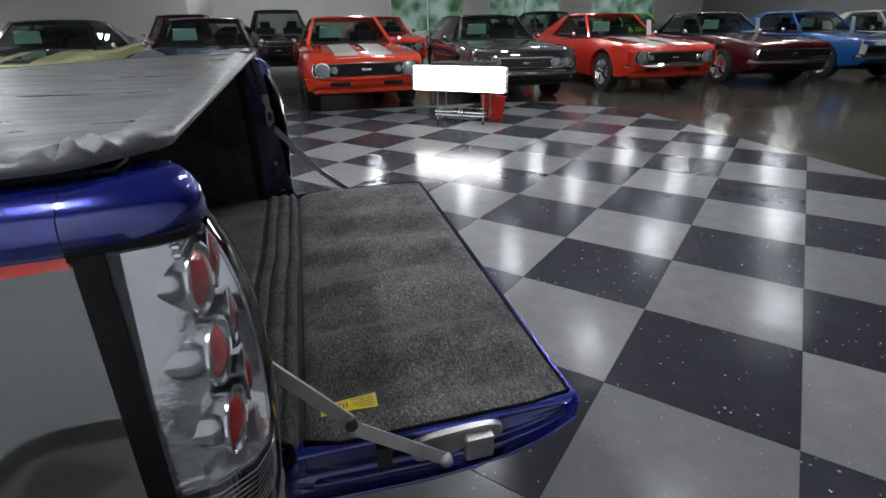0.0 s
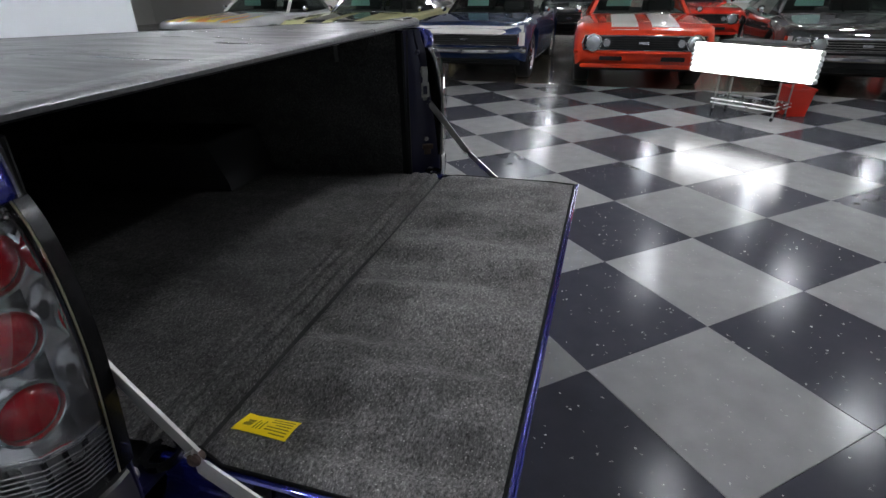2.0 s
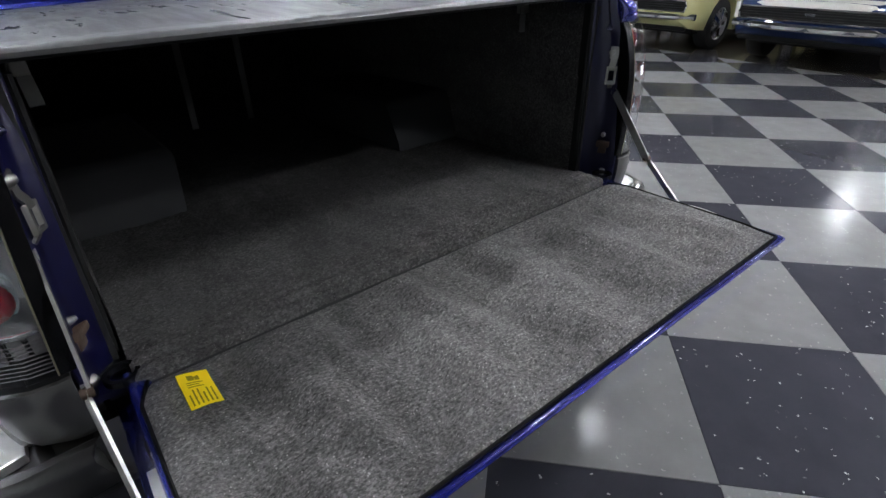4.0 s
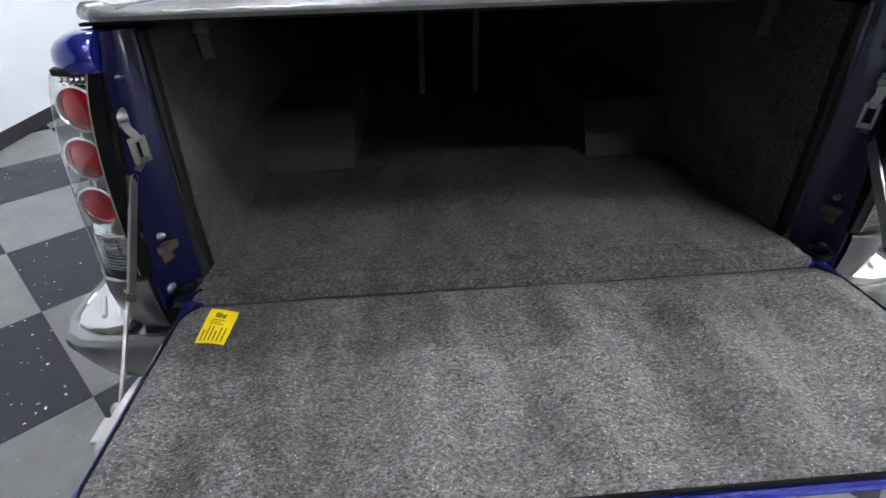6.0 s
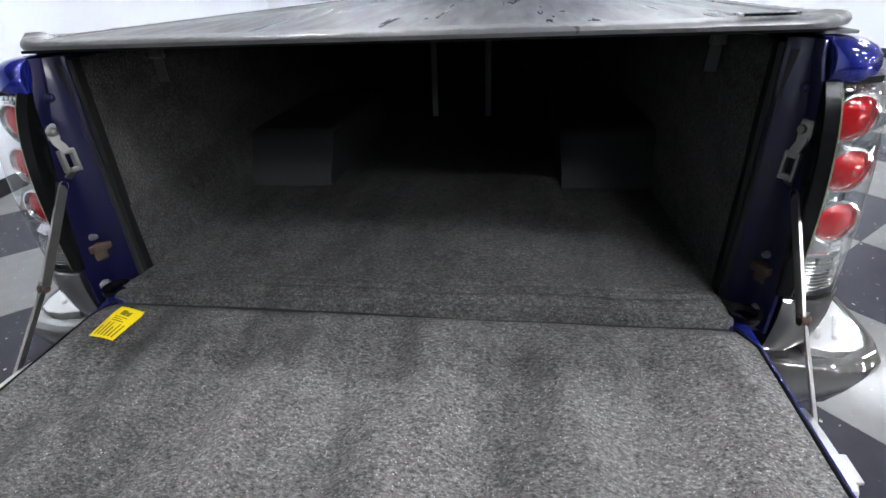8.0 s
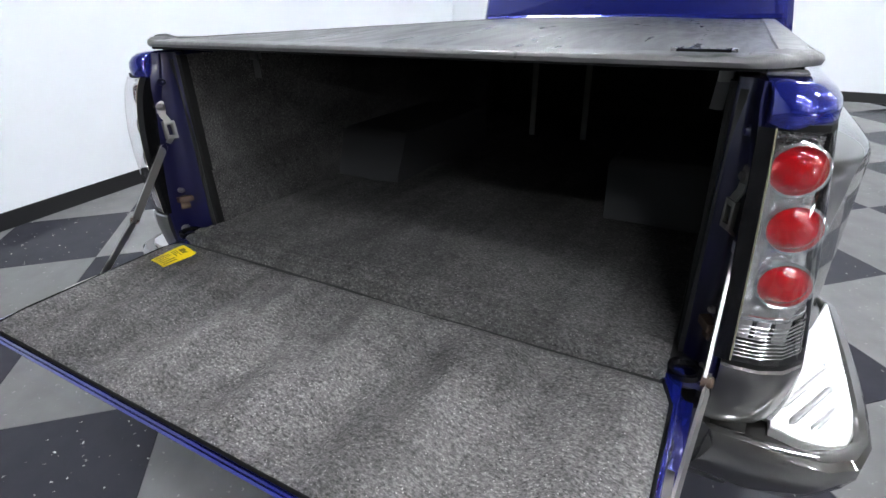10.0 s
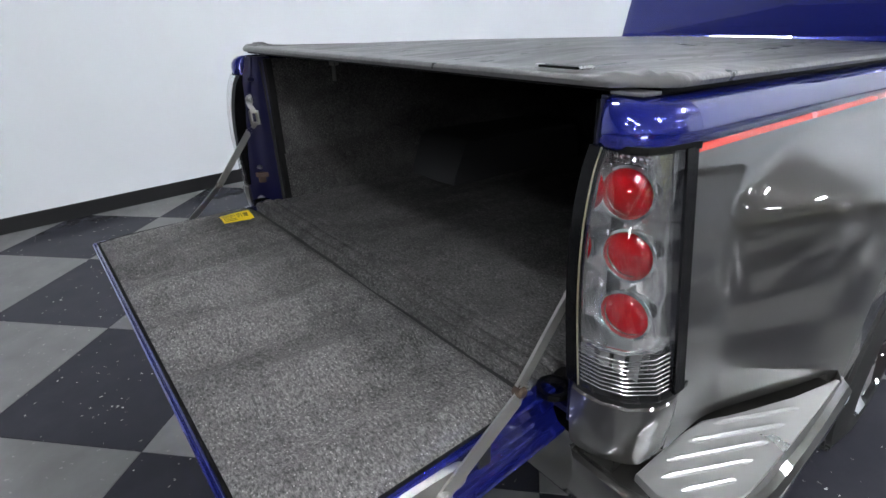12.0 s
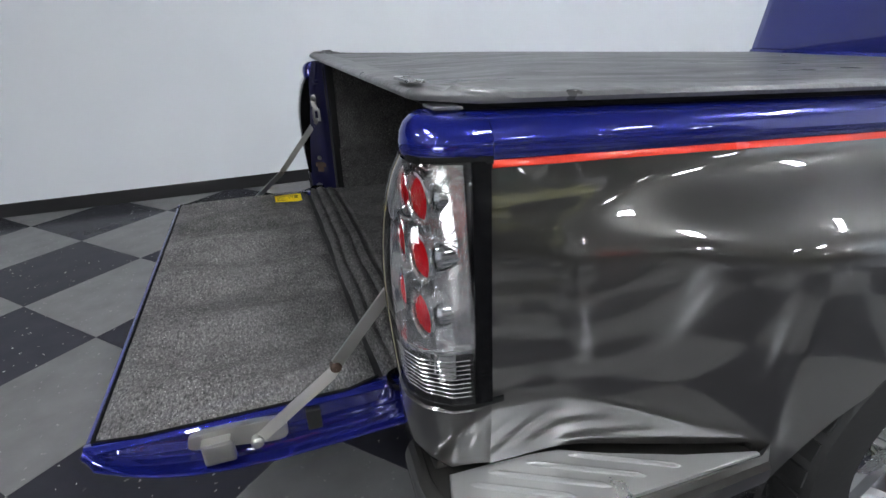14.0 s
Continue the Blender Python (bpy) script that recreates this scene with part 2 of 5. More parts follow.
# truck blue darkened to near black for the shade on the inward-facing jamb
M_BLUE_JAMB_SHADE = mat("blue_paint_jamb_shade", (0.004, 0.004, 0.030), 0.32, 0.2, var=0.25, scale=14, coat=0.3, bump=0.08, bscale=120)
M_GREY = paint("charcoal_metallic_paint", (0.070, 0.067, 0.062), 0.80, 0.38, 2.4)
M_RUST = mat("rusty_steel", (0.055, 0.033, 0.022), 0.75, 0.2, var=0.5, scale=60, bump=0.5, bscale=180)
M_RED = mat("red_pinstripe", (0.75, 0.04, 0.02), 0.25, coat=0.8, var=0.05)
M_VINYL = streaked("black_tonneau_vinyl", (0.030, 0.030, 0.031), 0.30)
M_HEM = mat("black_vinyl_hem", (0.085, 0.085, 0.086), 0.33, var=0.3, scale=18, bump=0.9, bscale=75, rvar=0.14, spec=0.7)
M_RAIL = mat("black_aluminium_rail", (0.008, 0.008, 0.008), 0.55, spec=0.12)
M_ALU_GREY = mat("grey_corner_cap", (0.10, 0.10, 0.10), 0.5)
M_HOUSING = mat("grey_housing_liner", (0.036, 0.036, 0.038), 0.8, var=0.12, scale=9, bump=0.3, bscale=260, spec=0.25)
# tone made up: dark so that less light bounces into the bed
M_WALL_FAR = mat("low_bounce_wall_dark", (0.22, 0.22, 0.22), 0.6, var=0.06, scale=1.0)
M_ALU = brushed("brushed_step_aluminium", (0.80, 0.80, 0.80), 0.28)
M_ARM = brushed("worn_steel_arm", (0.40, 0.39, 0.37), 0.46)
M_PAD = mat("satin_step_aluminium", (0.60, 0.60, 0.59), 0.30, 0.80, var=0.06, scale=5, rvar=0.06)
M_ZINC = brushed("zinc_plated_steel", (0.28, 0.275, 0.26), 0.45)
M_CHROME = mat("chrome", (0.86, 0.86, 0.87), 0.05, 1.0, var=0.03, rvar=0.03)
M_REFLECTOR = mat("silver_lamp_reflector", (0.74, 0.74, 0.75), 0.15, 0.92, var=0.06, scale=60, bump=0.30, bscale=70, rvar=0.05)
M_PRISM = mat("ribbed_clear_plastic", (0.42, 0.42, 0.42), 0.16, 0.7, var=0.1, scale=40, coat=0.5)
M_BARREL = mat("satin_silver_barrel", (0.78, 0.78, 0.79), 0.16, 0.95, var=0.05, scale=30, rvar=0.06)
M_LENS = glass_mat("clear_lamp_lens", (0.97, 0.97, 0.97), 0.01, 1.7)
M_LENS_RED = mat("red_lamp_lens", (0.30, 0.0015, 0.005), 0.08, var=0.30, scale=90, coat=0.8, bump=0.3, bscale=150)
M_SEAM = mat("yellowed_plastic", (0.16, 0.15, 0.09), 0.3, coat=0.5)
M_BLACK = mat("black_gloss_plastic", (0.004, 0.004, 0.0045), 0.22, spec=0.18)
M_RUBBER = mat("black_rubber", (0.009, 0.009, 0.009), 0.6, bump=0.3, spec=0.12)
M_DARK = mat("underbody_black", (0.010, 0.010, 0.010), 0.8)
M_YELLOW = mat("yellow_label", (0.85, 0.62, 0.01), 0.4, var=0.05)
M_INK = mat("label_ink", (0.22, 0.16, 0.01), 0.6)
M_TYRE = mat("tyre_rubber", (0.015, 0.015, 0.015), 0.7, bump=0.4, bscale=60)
M_STRAP = mat("grey_webbing", (0.26, 0.26, 0.25), 0.8, bump=0.5, bscale=300)
M_CARGLASS = glass_mat("window_glass", (0.55, 0.60, 0.58))
M_INTERIOR = mat("black_car_interior", (0.012, 0.012, 0.012), 0.7)
M_CARD = mat("pale_green_card", (0.36, 0.62, 0.54), 0.6)
M_TUBE = glow("light_panel", (0.93, 0.97, 1.03), LAMP_POWER)
M_RACKTUBE = glow("work_light_tube", (0.97, 0.98, 1.0), RACK_POWER)
M_FIXTURE = mat("white_fixture_enamel", (0.75, 0.75, 0.75), 0.4)
M_CLEAR = glass_mat("clear_acrylic", (0.92, 0.94, 0.94))

# ---- mesh helpers ----
def thing(name, label, category, group="", kind="", m=None):
    ob = new(name)
    tagged(ob, label, category, group, kind)
    if m is not None:
        ob.matrix_basis = m
    return ob


def part(name, bm, material, parent=None, label="", sharp=35, normals=True):
    """One mesh object from a bmesh, under a thing or under a part."""
    if normals:
        bmesh.ops.recalc_face_normals(bm, faces=bm.faces)
    lim = radians(sharp)
    for f in bm.faces:
        f.smooth = True
    for e in bm.edges:
        if len(e.link_faces) != 2 or e.calc_face_angle(0) > lim:
            e.smooth = False
        elif e.calc_face_angle(0) > 0.2:
            a, b = sorted(f.calc_area() for f in e.link_faces)
            if b > 8 * a:
                e.smooth = False
    me = bpy.data.meshes.new(name)
    bm.to_mesh(me)
    bm.free()
    me.materials.append(material)
    ob = new(name, me)
    if parent is not None:
        ob.parent = parent
    if label:
        ob["label"] = label
    return ob


def box(x0, x1, y0, y1, z0, z1, bevel=0.0, bm=None, m=None):
    bm = bm or bmesh.new()
    vs = bmesh.ops.create_cube(bm, size=1)["verts"]
    t = Matrix.Translation(((x0 + x1) / 2, (y0 + y1) / 2, (z0 + z1) / 2)) @ Matrix.Diagonal((x1 - x0, y1 - y0, z1 - z0, 1))
    bmesh.ops.transform(bm, matrix=(m @ t) if m is not None else t, verts=vs)
    if bevel:
        es = list({e for v in vs for e in v.link_edges})
        bmesh.ops.bevel(bm, geom=es, offset=bevel, segments=2, profile=0.6, affect="EDGES")
    return bm


def loft(rings, closed=True, caps=True, bm=None):
    """Skin through rings of equally many points."""
    bm = bm or bmesh.new()
    vv = [[bm.verts.new(p) for p in r] for r in rings]
    n = len(vv[0])
    for a, b in zip(vv, vv[1:]):
        for i in range(n if closed else n - 1):
            j = (i + 1) % n
            try:
                bm.faces.new((a[i], a[j], b[j], b[i]))
            except ValueError:
                pass
    if caps and closed:
        for r in (vv[0], vv[-1]):
            try:
                bm.faces.new(r)
            except ValueError:
                pass
    return bm


def prism(poly, axis, a, b, bevel=0.0, bm=None, seg=2):
    """A polygon in the plane across axis, drawn out from a to b."""
    bm = bm or bmesh.new()
    put = {"x": lambda p, d: (d, p[0], p[1]), "y": lambda p, d: (p[0], d, p[1]), "z": lambda p, d: (p[0], p[1], d)}[axis]
    lo, hi = [bm.verts.new(put(p, a)) for p in poly], [bm.verts.new(put(p, b)) for p in poly]
    fs = [bm.faces.new(lo), bm.faces.new(hi)]
    n = len(poly)
    for i in range(n):
        fs.append(bm.faces.new((lo[i], lo[(i + 1) % n], hi[(i + 1) % n], hi[i])))
    if bevel:
        es = list({e for f in fs[:2] for e in f.edges})
        bmesh.ops.bevel(bm, geom=es, offset=bevel, segments=seg, profile=0.6, affect="EDGES")
    return bm


def tube(path, r, n=10, bm=None, caps=True):
    """A round bar along points; r is a number or one for each point."""
    path = [Vector(p) for p in path]
    rings, up = [], None
    for i, p in enumerate(path):
        d = (path[min(i + 1, len(path) - 1)] - path[max(i - 1, 0)]).normalized()
        if up is None:
            up = d.orthogonal().normalized()
        up = (up - d * up.dot(d)).normalized()
        side = d.cross(up)
        rr = r[i] if isinstance(r, (list, tuple)) else r
        rings.append([p + rr * (math.cos(2 * math.pi * k / n) * up + math.sin(2 * math.pi * k / n) * side) for k in range(n)])
    return loft(rings, True, caps, bm)


def lathe(profile, centre=(0, 0, 0), axis=(0, 0, 1), n=24, bm=None, caps=False):
    """Turn (radius, height) points round an axis."""
    q = Vector(axis).normalized().to_track_quat("Z", "Y").to_matrix()
    c = Vector(centre)
    rings = [[c + q @ Vector((r * math.cos(2 * math.pi * k / n), r * math.sin(2 * math.pi * k / n), h)) for k in range(n)] for r, h in profile]
    return loft(rings, True, caps, bm)


def flat_bar(path, width_dir, width, thick, bm=None):
    """A flat bar along points, width along width_dir."""
    path = [Vector(p) for p in path]
    w = Vector(width_dir).normalized()
    rings = []
    for i, p in enumerate(path):
        d = (path[min(i + 1, len(path) - 1)] - path[max(i - 1, 0)]).normalized()
        ww = (w - d * w.dot(d)).normalized() * width / 2
        t = d.cross(ww).normalized() * thick / 2
        rings.append([p + ww + t, p - ww + t, p - ww - t, p + ww - t])
    return loft(rings, True, True, bm)


def ease(t):
    t = max(0.0, min(1.0, t))
    return t * t * (3 - 2 * t)


def lerp(pts, x):
    """Value at x on a line through (x, value) points."""
    if x <= pts[0][0]:
        return pts[0][1]
    for (a, va), (b, vb) in zip(pts, pts[1:]):
        if x <= b:
            return va + (vb - va) * (x - a) / (b - a)
    return pts[-1][1]

# ---- the hall ----
WALL_X, HALL_X, HALL_Y0, HALL_Y1 = -2.92, 17.0, -19.0, 17.0
TILES_Y0, TILES_X1 = -4.62, 6.45
tagged(part("ground", box(WALL_X - 0.2, 40, HALL_Y0 - 0.2, HALL_Y1 + 0.2, -0.12, -0.004), M_CONCRETE), "brown polished concrete showroom floor slab", "floor", kind="structure")
tagged(part("wall_west", box(WALL_X - 0.2, WALL_X, HALL_Y0, HALL_Y1, -0.004, CEILING), M_WALL), "plain white painted showroom wall behind the pickup", "wall", kind="structure")
tagged(part("wall_north", box(WALL_X, 5.25, 5.9, 6.1, -0.004, CEILING), M_WALL), "white painted partition wall beyond the pickup's nose", "wall", kind="structure")
tagged(part("wall_north_far", box(WALL_X - 0.2, HALL_X, HALL_Y1, HALL_Y1 + 0.2, -0.004, CEILING), M_WALL_GREY), "grey painted rear wall of the hall", "wall", kind="structure")
tagged(part("wall_south", box(WALL_X - 0.2, HALL_X + 8, HALL_Y0 - 0.2, HALL_Y0, -0.004, CEILING), M_WALL_FAR), "far wall of the hall, darkened against bounce light", "wall", kind="structure")
tagged(part("wall_east", box(HALL_X, HALL_X + 0.2, 3.0, HALL_Y1, -0.004, CEILING), M_WALL_GREY), "grey painted wall behind the parked cars", "wall", kind="structure")
tagged(part("wall_east_return", box(HALL_X + 0.2, HALL_X + 4.8, 3.0, 3.2, -0.004, CEILING), M_WALL_GREY), "grey wall stepping back to the windows", "wall", kind="structure")
tagged(part("ceiling", box(WALL_X - 0.2, HALL_X + 8, HALL_Y0 - 0.2, HALL_Y1 + 0.2, CEILING, CEILING + 0.15), M_CEIL), "grey painted showroom ceiling", "ceiling", kind="structure")

# far wall with its tall windows
WIN_X = HALL_X + 4.8
WIN = [(-3.9, -7.1), (-8.2, -11.6), (-13.1, -16.4)]
bm = bmesh.new()
edges = [3.2] + [v for w in WIN for v in w] + [HALL_Y0]
for a, b in zip(edges[0::2], edges[1::2]):
    box(WIN_X, WIN_X + 0.2, b, a, -0.004, CEILING, bm=bm)
for a, b in WIN:
    box(WIN_X, WIN_X + 0.2, b, a, -0.004, 0.6, bm=bm)
    box(WIN_X, WIN_X + 0.2, b, a, 3.0, CEILING, bm=bm)
tagged(part("wall_window_side", bm, M_WALL_GREY), "grey wall with tall shop windows", "wall", kind="structure")
for k, (a, b) in enumerate(WIN):
    w = thing(f"window_{k + 1}", "tall shop window with a white frame looking onto trees", "window", kind="structure")
    for y0, y1, z0, z1 in ((b, b + 0.06, 0.6, 3.0), (a - 0.06, a, 0.6, 3.0), (b + 0.06, a - 0.06, 0.6, 0.68), (b + 0.06, a - 0.06, 2.92, 3.0), ((a + b) / 2 - 0.03, (a + b) / 2 + 0.03, 0.68, 2.92)):
        part("window_frame", box(WIN_X + 0.04, WIN_X + 0.12, y0, y1, z0, z1, 0.006), M_FIXTURE, w)
    for y0, y1 in ((b + 0.06, (a + b) / 2 - 0.03), ((a + b) / 2 + 0.03, a - 0.06)):
        p = part("pane", box(WIN_X + 0.076, WIN_X + 0.084, y0, y1, 0.68, 2.92), M_CARGLASS, w)
        p.visible_shadow = False

# outside: lawn and a blurred line of trees
m_out = bpy.data.materials.new("glowing_greenery")
m_out.use_nodes = True
nt = m_out.node_tree
tcx, nz, cr = nt.nodes.new("ShaderNodeTexCoord"), nt.nodes.new("ShaderNodeTexNoise"), nt.nodes.new("ShaderNodeValToRGB")
nz.inputs["Scale"].default_value, nz.inputs["Detail"].default_value = 0.9, 6
nt.links.new(tcx.outputs["Object"], nz.inputs["Vector"])
nt.links.new(nz.outputs["Fac"], cr.inputs[0])
cr.color_ramp.elements[0].position, cr.color_ramp.elements[0].color = 0.36, (0.10, 0.22, 0.09, 1)
cr.color_ramp.elements[1].position, cr.color_ramp.elements[1].color = 0.62, (0.80, 0.92, 0.86, 1)
pb = nt.nodes["Principled BSDF"]
nt.links.new(cr.outputs[0], pb.inputs["Base Color"])
# the sheet glows in its own colours in place of daylight on the trees
nt.links.new(cr.outputs[0], pb.inputs["Emission Color"])
pb.inputs["Emission Strength"].default_value = 0.9
tagged(part("backdrop", box(39.0, 39.2, -40, 30, -0.1, 9), m_out), "greenery sheet seen through the shop windows, glowing as if sunlit", "backdrop", kind="structure")

# baseboards
tagged(part("baseboard", box(WALL_X, WALL_X + 0.010, HALL_Y0, 5.9, 0.0, 0.10, 0.003), M_BASE), "black rubber cove base along the wall", "baseboard", kind="structure")
tagged(part("baseboard", box(WALL_X + 0.010, 5.25, 5.888, 5.9, 0.0, 0.10, 0.003), M_BASE), "black rubber cove base along the wall", "baseboard", kind="structure")

# ceiling lights, the unseen fill panels among them
def ceiling_light(x, y, along):
    e = thing("ceiling_light", "white oblong ceiling light panel, lit", "ceiling light", "ceiling lights", m=pose(x, y, CEILING, 0, 0, along))
    part("housing", box(-0.40, 0.40, -0.11, 0.11, -0.05, 0.0, 0.006), M_FIXTURE, e)
    part("diffuser", box(-0.37, 0.37, -0.085, 0.085, -0.062, -0.051, 0.003), M_TUBE, e)
    return e


first = None
for x, ys in LIGHTS:
    for y in ys:
        if first is None:
            first = ceiling_light(x, y, LIGHT_TURN)
        else:
            copy_thing(first, pose(x, y, CEILING, 0, 0, LIGHT_TURN))

# ---- the pickup ----
truck = thing("pickup_truck", "blue over charcoal pickup with its tailgate lowered and a carpeted bed", "pickup truck")
BELT = 1.016                       # height of the red line at the tail lamp
ARCH_Y, ARCH_Z, ARCH_RY, ARCH_RZ = 1.06, 0.24, 0.485, 0.352
RAKE, ROLL, LIFT = 0.048, 0.0115, 0.015                       # the body falls this much a metre towards the nose
BED_FRONT = 2.28


def soft(u, k):
    """Zero below 0, u above it, rounded over k."""
    return k * math.log1p(math.exp(min(60.0, u / k)))


def side_base(z):
    return 0.790 + 0.163 * (1.016 - z) - 0.225 * soft(0.645 - z, 0.022)


def swell(y):
    """How far the fender has come out at y, 0 to 1."""
    u = (y - 0.226) / 0.37 if y < 1.1 else (2.02 - y) / 0.37
    if u < -0.25:
        return 0.0
    return max(0.0, 1 - soft(1 - soft(u, 0.055), 0.13))


def side_x(y, z):
    """Half width of the bed's outer skin: leaning side with a squared rear fender."""
    base = side_base(z)
    a = swell(y)
    if a <= 0:
        return base
    yy = y if y < 1.1 else 2.24 - y
    top = 0.925 + 0.065 * (1 - math.exp(-max(0.0, yy - 0.24) / 0.16))
    v = (top - z) / (0.048 + 0.050 * a)
    sh = max(0.0, 1 - soft(1 - soft(v, 0.12), 0.12))
    return base + (0.972 - base) * a * sh


def arch_low(y):
    """Lower edge of the skin: level over the step, then the wheel arch."""
    d = (y - ARCH_Y) / ARCH_RY
    arch = max(0.36, ARCH_Z + ARCH_RZ * math.sqrt(max(0, 1 - d * d)))
    return 0.4955 if y < 0.555 else (0.4955 + (arch - 0.4955) * ease((y - 0.555) / 0.045))


def stripe_z(y):
    return BELT


RAIL_PROFILE = [(1.0235, 0.000), (1.030, 0.005), (1.046, 0.006), (1.060, 0.003), (1.072, -0.006), (1.081, -0.020), (1.0855, -0.040), (1.0865, -0.070)]


def smooth_line(p, n):
    """Points on a smooth curve through p, n to each stretch."""
    res = []
    for k in range(len(p) - 1):
        a, b, c, d = (Vector(p[max(0, min(len(p) - 1, k + o))]) for o in (-1, 0, 1, 2))
        for q in range(n):
            t = q / n
            res.append(tuple(0.5 * (2 * b + (c - a) * t + (2 * a - 5 * b + 4 * c - d) * t * t + (3 * b - a - 3 * c + d) * t ** 3)))
    return res + [tuple(p[-1])]


def bed_side(s):
    ys = [0.10 + 0.010 * k for k in range(145)] + [1.56 + 0.02 * k for k in range(36)]
    rows = 64
    rings = []
    for y in ys:
        zb, zt = arch_low(y), stripe_z(y) - 0.003
        ring = []
        for k in range(rows + 1):
            z = zb + (zt - zb) * k / rows
            ring.append((s * side_x(y, z), y + edge_shift(z) * (1 - ease((y - 0.10) / 0.08)), z))
        x0 = side_x(y, zb)
        ring = [(s * (x0 - 0.045), y, zb + 0.012), (s * (x0 - 0.020), y, zb - 0.004), (s * (x0 - 0.005), y, zb - 0.003)] + ring
        rings.append(ring)
    side = part("bed_side", loft(rings, closed=False), M_GREY, truck, "charcoal metallic bed side with a swelling fender")
    # red line
    rings = []
    for y in ys:
        z = stripe_z(y)
        rings.append([(s * (side_x(y, zz) + dx), y, zz) for zz, dx in ((z - 0.0045, 0.0), (z - 0.0034, 0.0020), (z + 0.0034, 0.0020), (z + 0.0075, 0.0))])
    part("pinstripe", loft(rings, closed=False), M_RED, side, "bright red pinstripe")
    # blue rail above the line
    rings = [[(s * (0.790 + dx), y, z) for z, dx in RAIL_PROFILE] + [(s * 0.68, y, 1.0865), (s * 0.672, y, 1.06)] for y in ys]
    part("bed_rail", loft(rings, closed=False), M_BLUE, side, "blue pearl painted bed rail")
    # rear cap of the rail above the tail lamp, rounded in plan
    plan = smooth_line([(0.699, 0.034), (0.700, 0.008), (0.706, -0.007), (0.726, -0.015), (0.750, -0.010), (0.772, 0.012), (0.786, 0.050), (0.790, 0.0990)], 5)
    rings = []
    for z, d in RAIL_PROFILE:
        ring = [(s * (x + d * min(1, (x - 0.67) / 0.12)), y - d * 0.8 * ease((0.098 - y) / 0.09), z) for x, y in plan] + [(s * 0.702, 0.099, z), (s * 0.700, 0.06, z)]
        rings.append(ring)
    part("rail_cap", loft(rings), M_BLUE, side, "blue painted rail end cap")
    return side


def edge_shift(z):
    """How far the body's rear edge beside the lamp lies aft of its top end."""
    return -0.003 - 0.020 * max(0.0, min(1.0, (1.016 - z) / 0.37))


def lamp_plan(z):
    """Plan of the tail lamp's lens at height z, from the jamb round to the side."""
    k = (1.024 - z) / 0.38
    o = 0.058 * k
    bow = 0.027 * math.sin(math.pi * max(0, min(1, k)) ** 0.72) + 0.003 * max(0, min(1, k))
    d = 0.018 * (1 - max(0.0, min(1.0, k)))
    pts = [(0.724 + 0.004 * k - d, 0.018), (0.725 + 0.004 * k - d, -0.011 - 0.030 * k - bow), (0.741 + 0.008 * k - d, -0.018 - 0.026 * k - bow), (0.765 + 0.018 * k - d * 0.5, -0.020 - 0.021 * k - bow),
           (0.780 + 0.038 * k, -0.010 - 0.014 * k - bow), (0.789 + o, 0.015 - 0.004 * k - bow * 0.6), (0.793 + o, 0.050 + 0.6 * edge_shift(z)), (0.794 + o, 0.074 + edge_shift(z))]
    return pts


def lens_plan(z):
    p = lamp_plan(z)
    return [(p[1][0] * 0.5 + p[2][0] * 0.5, p[1][1] * 0.5 + p[2][1] * 0.5)] + p[2:]


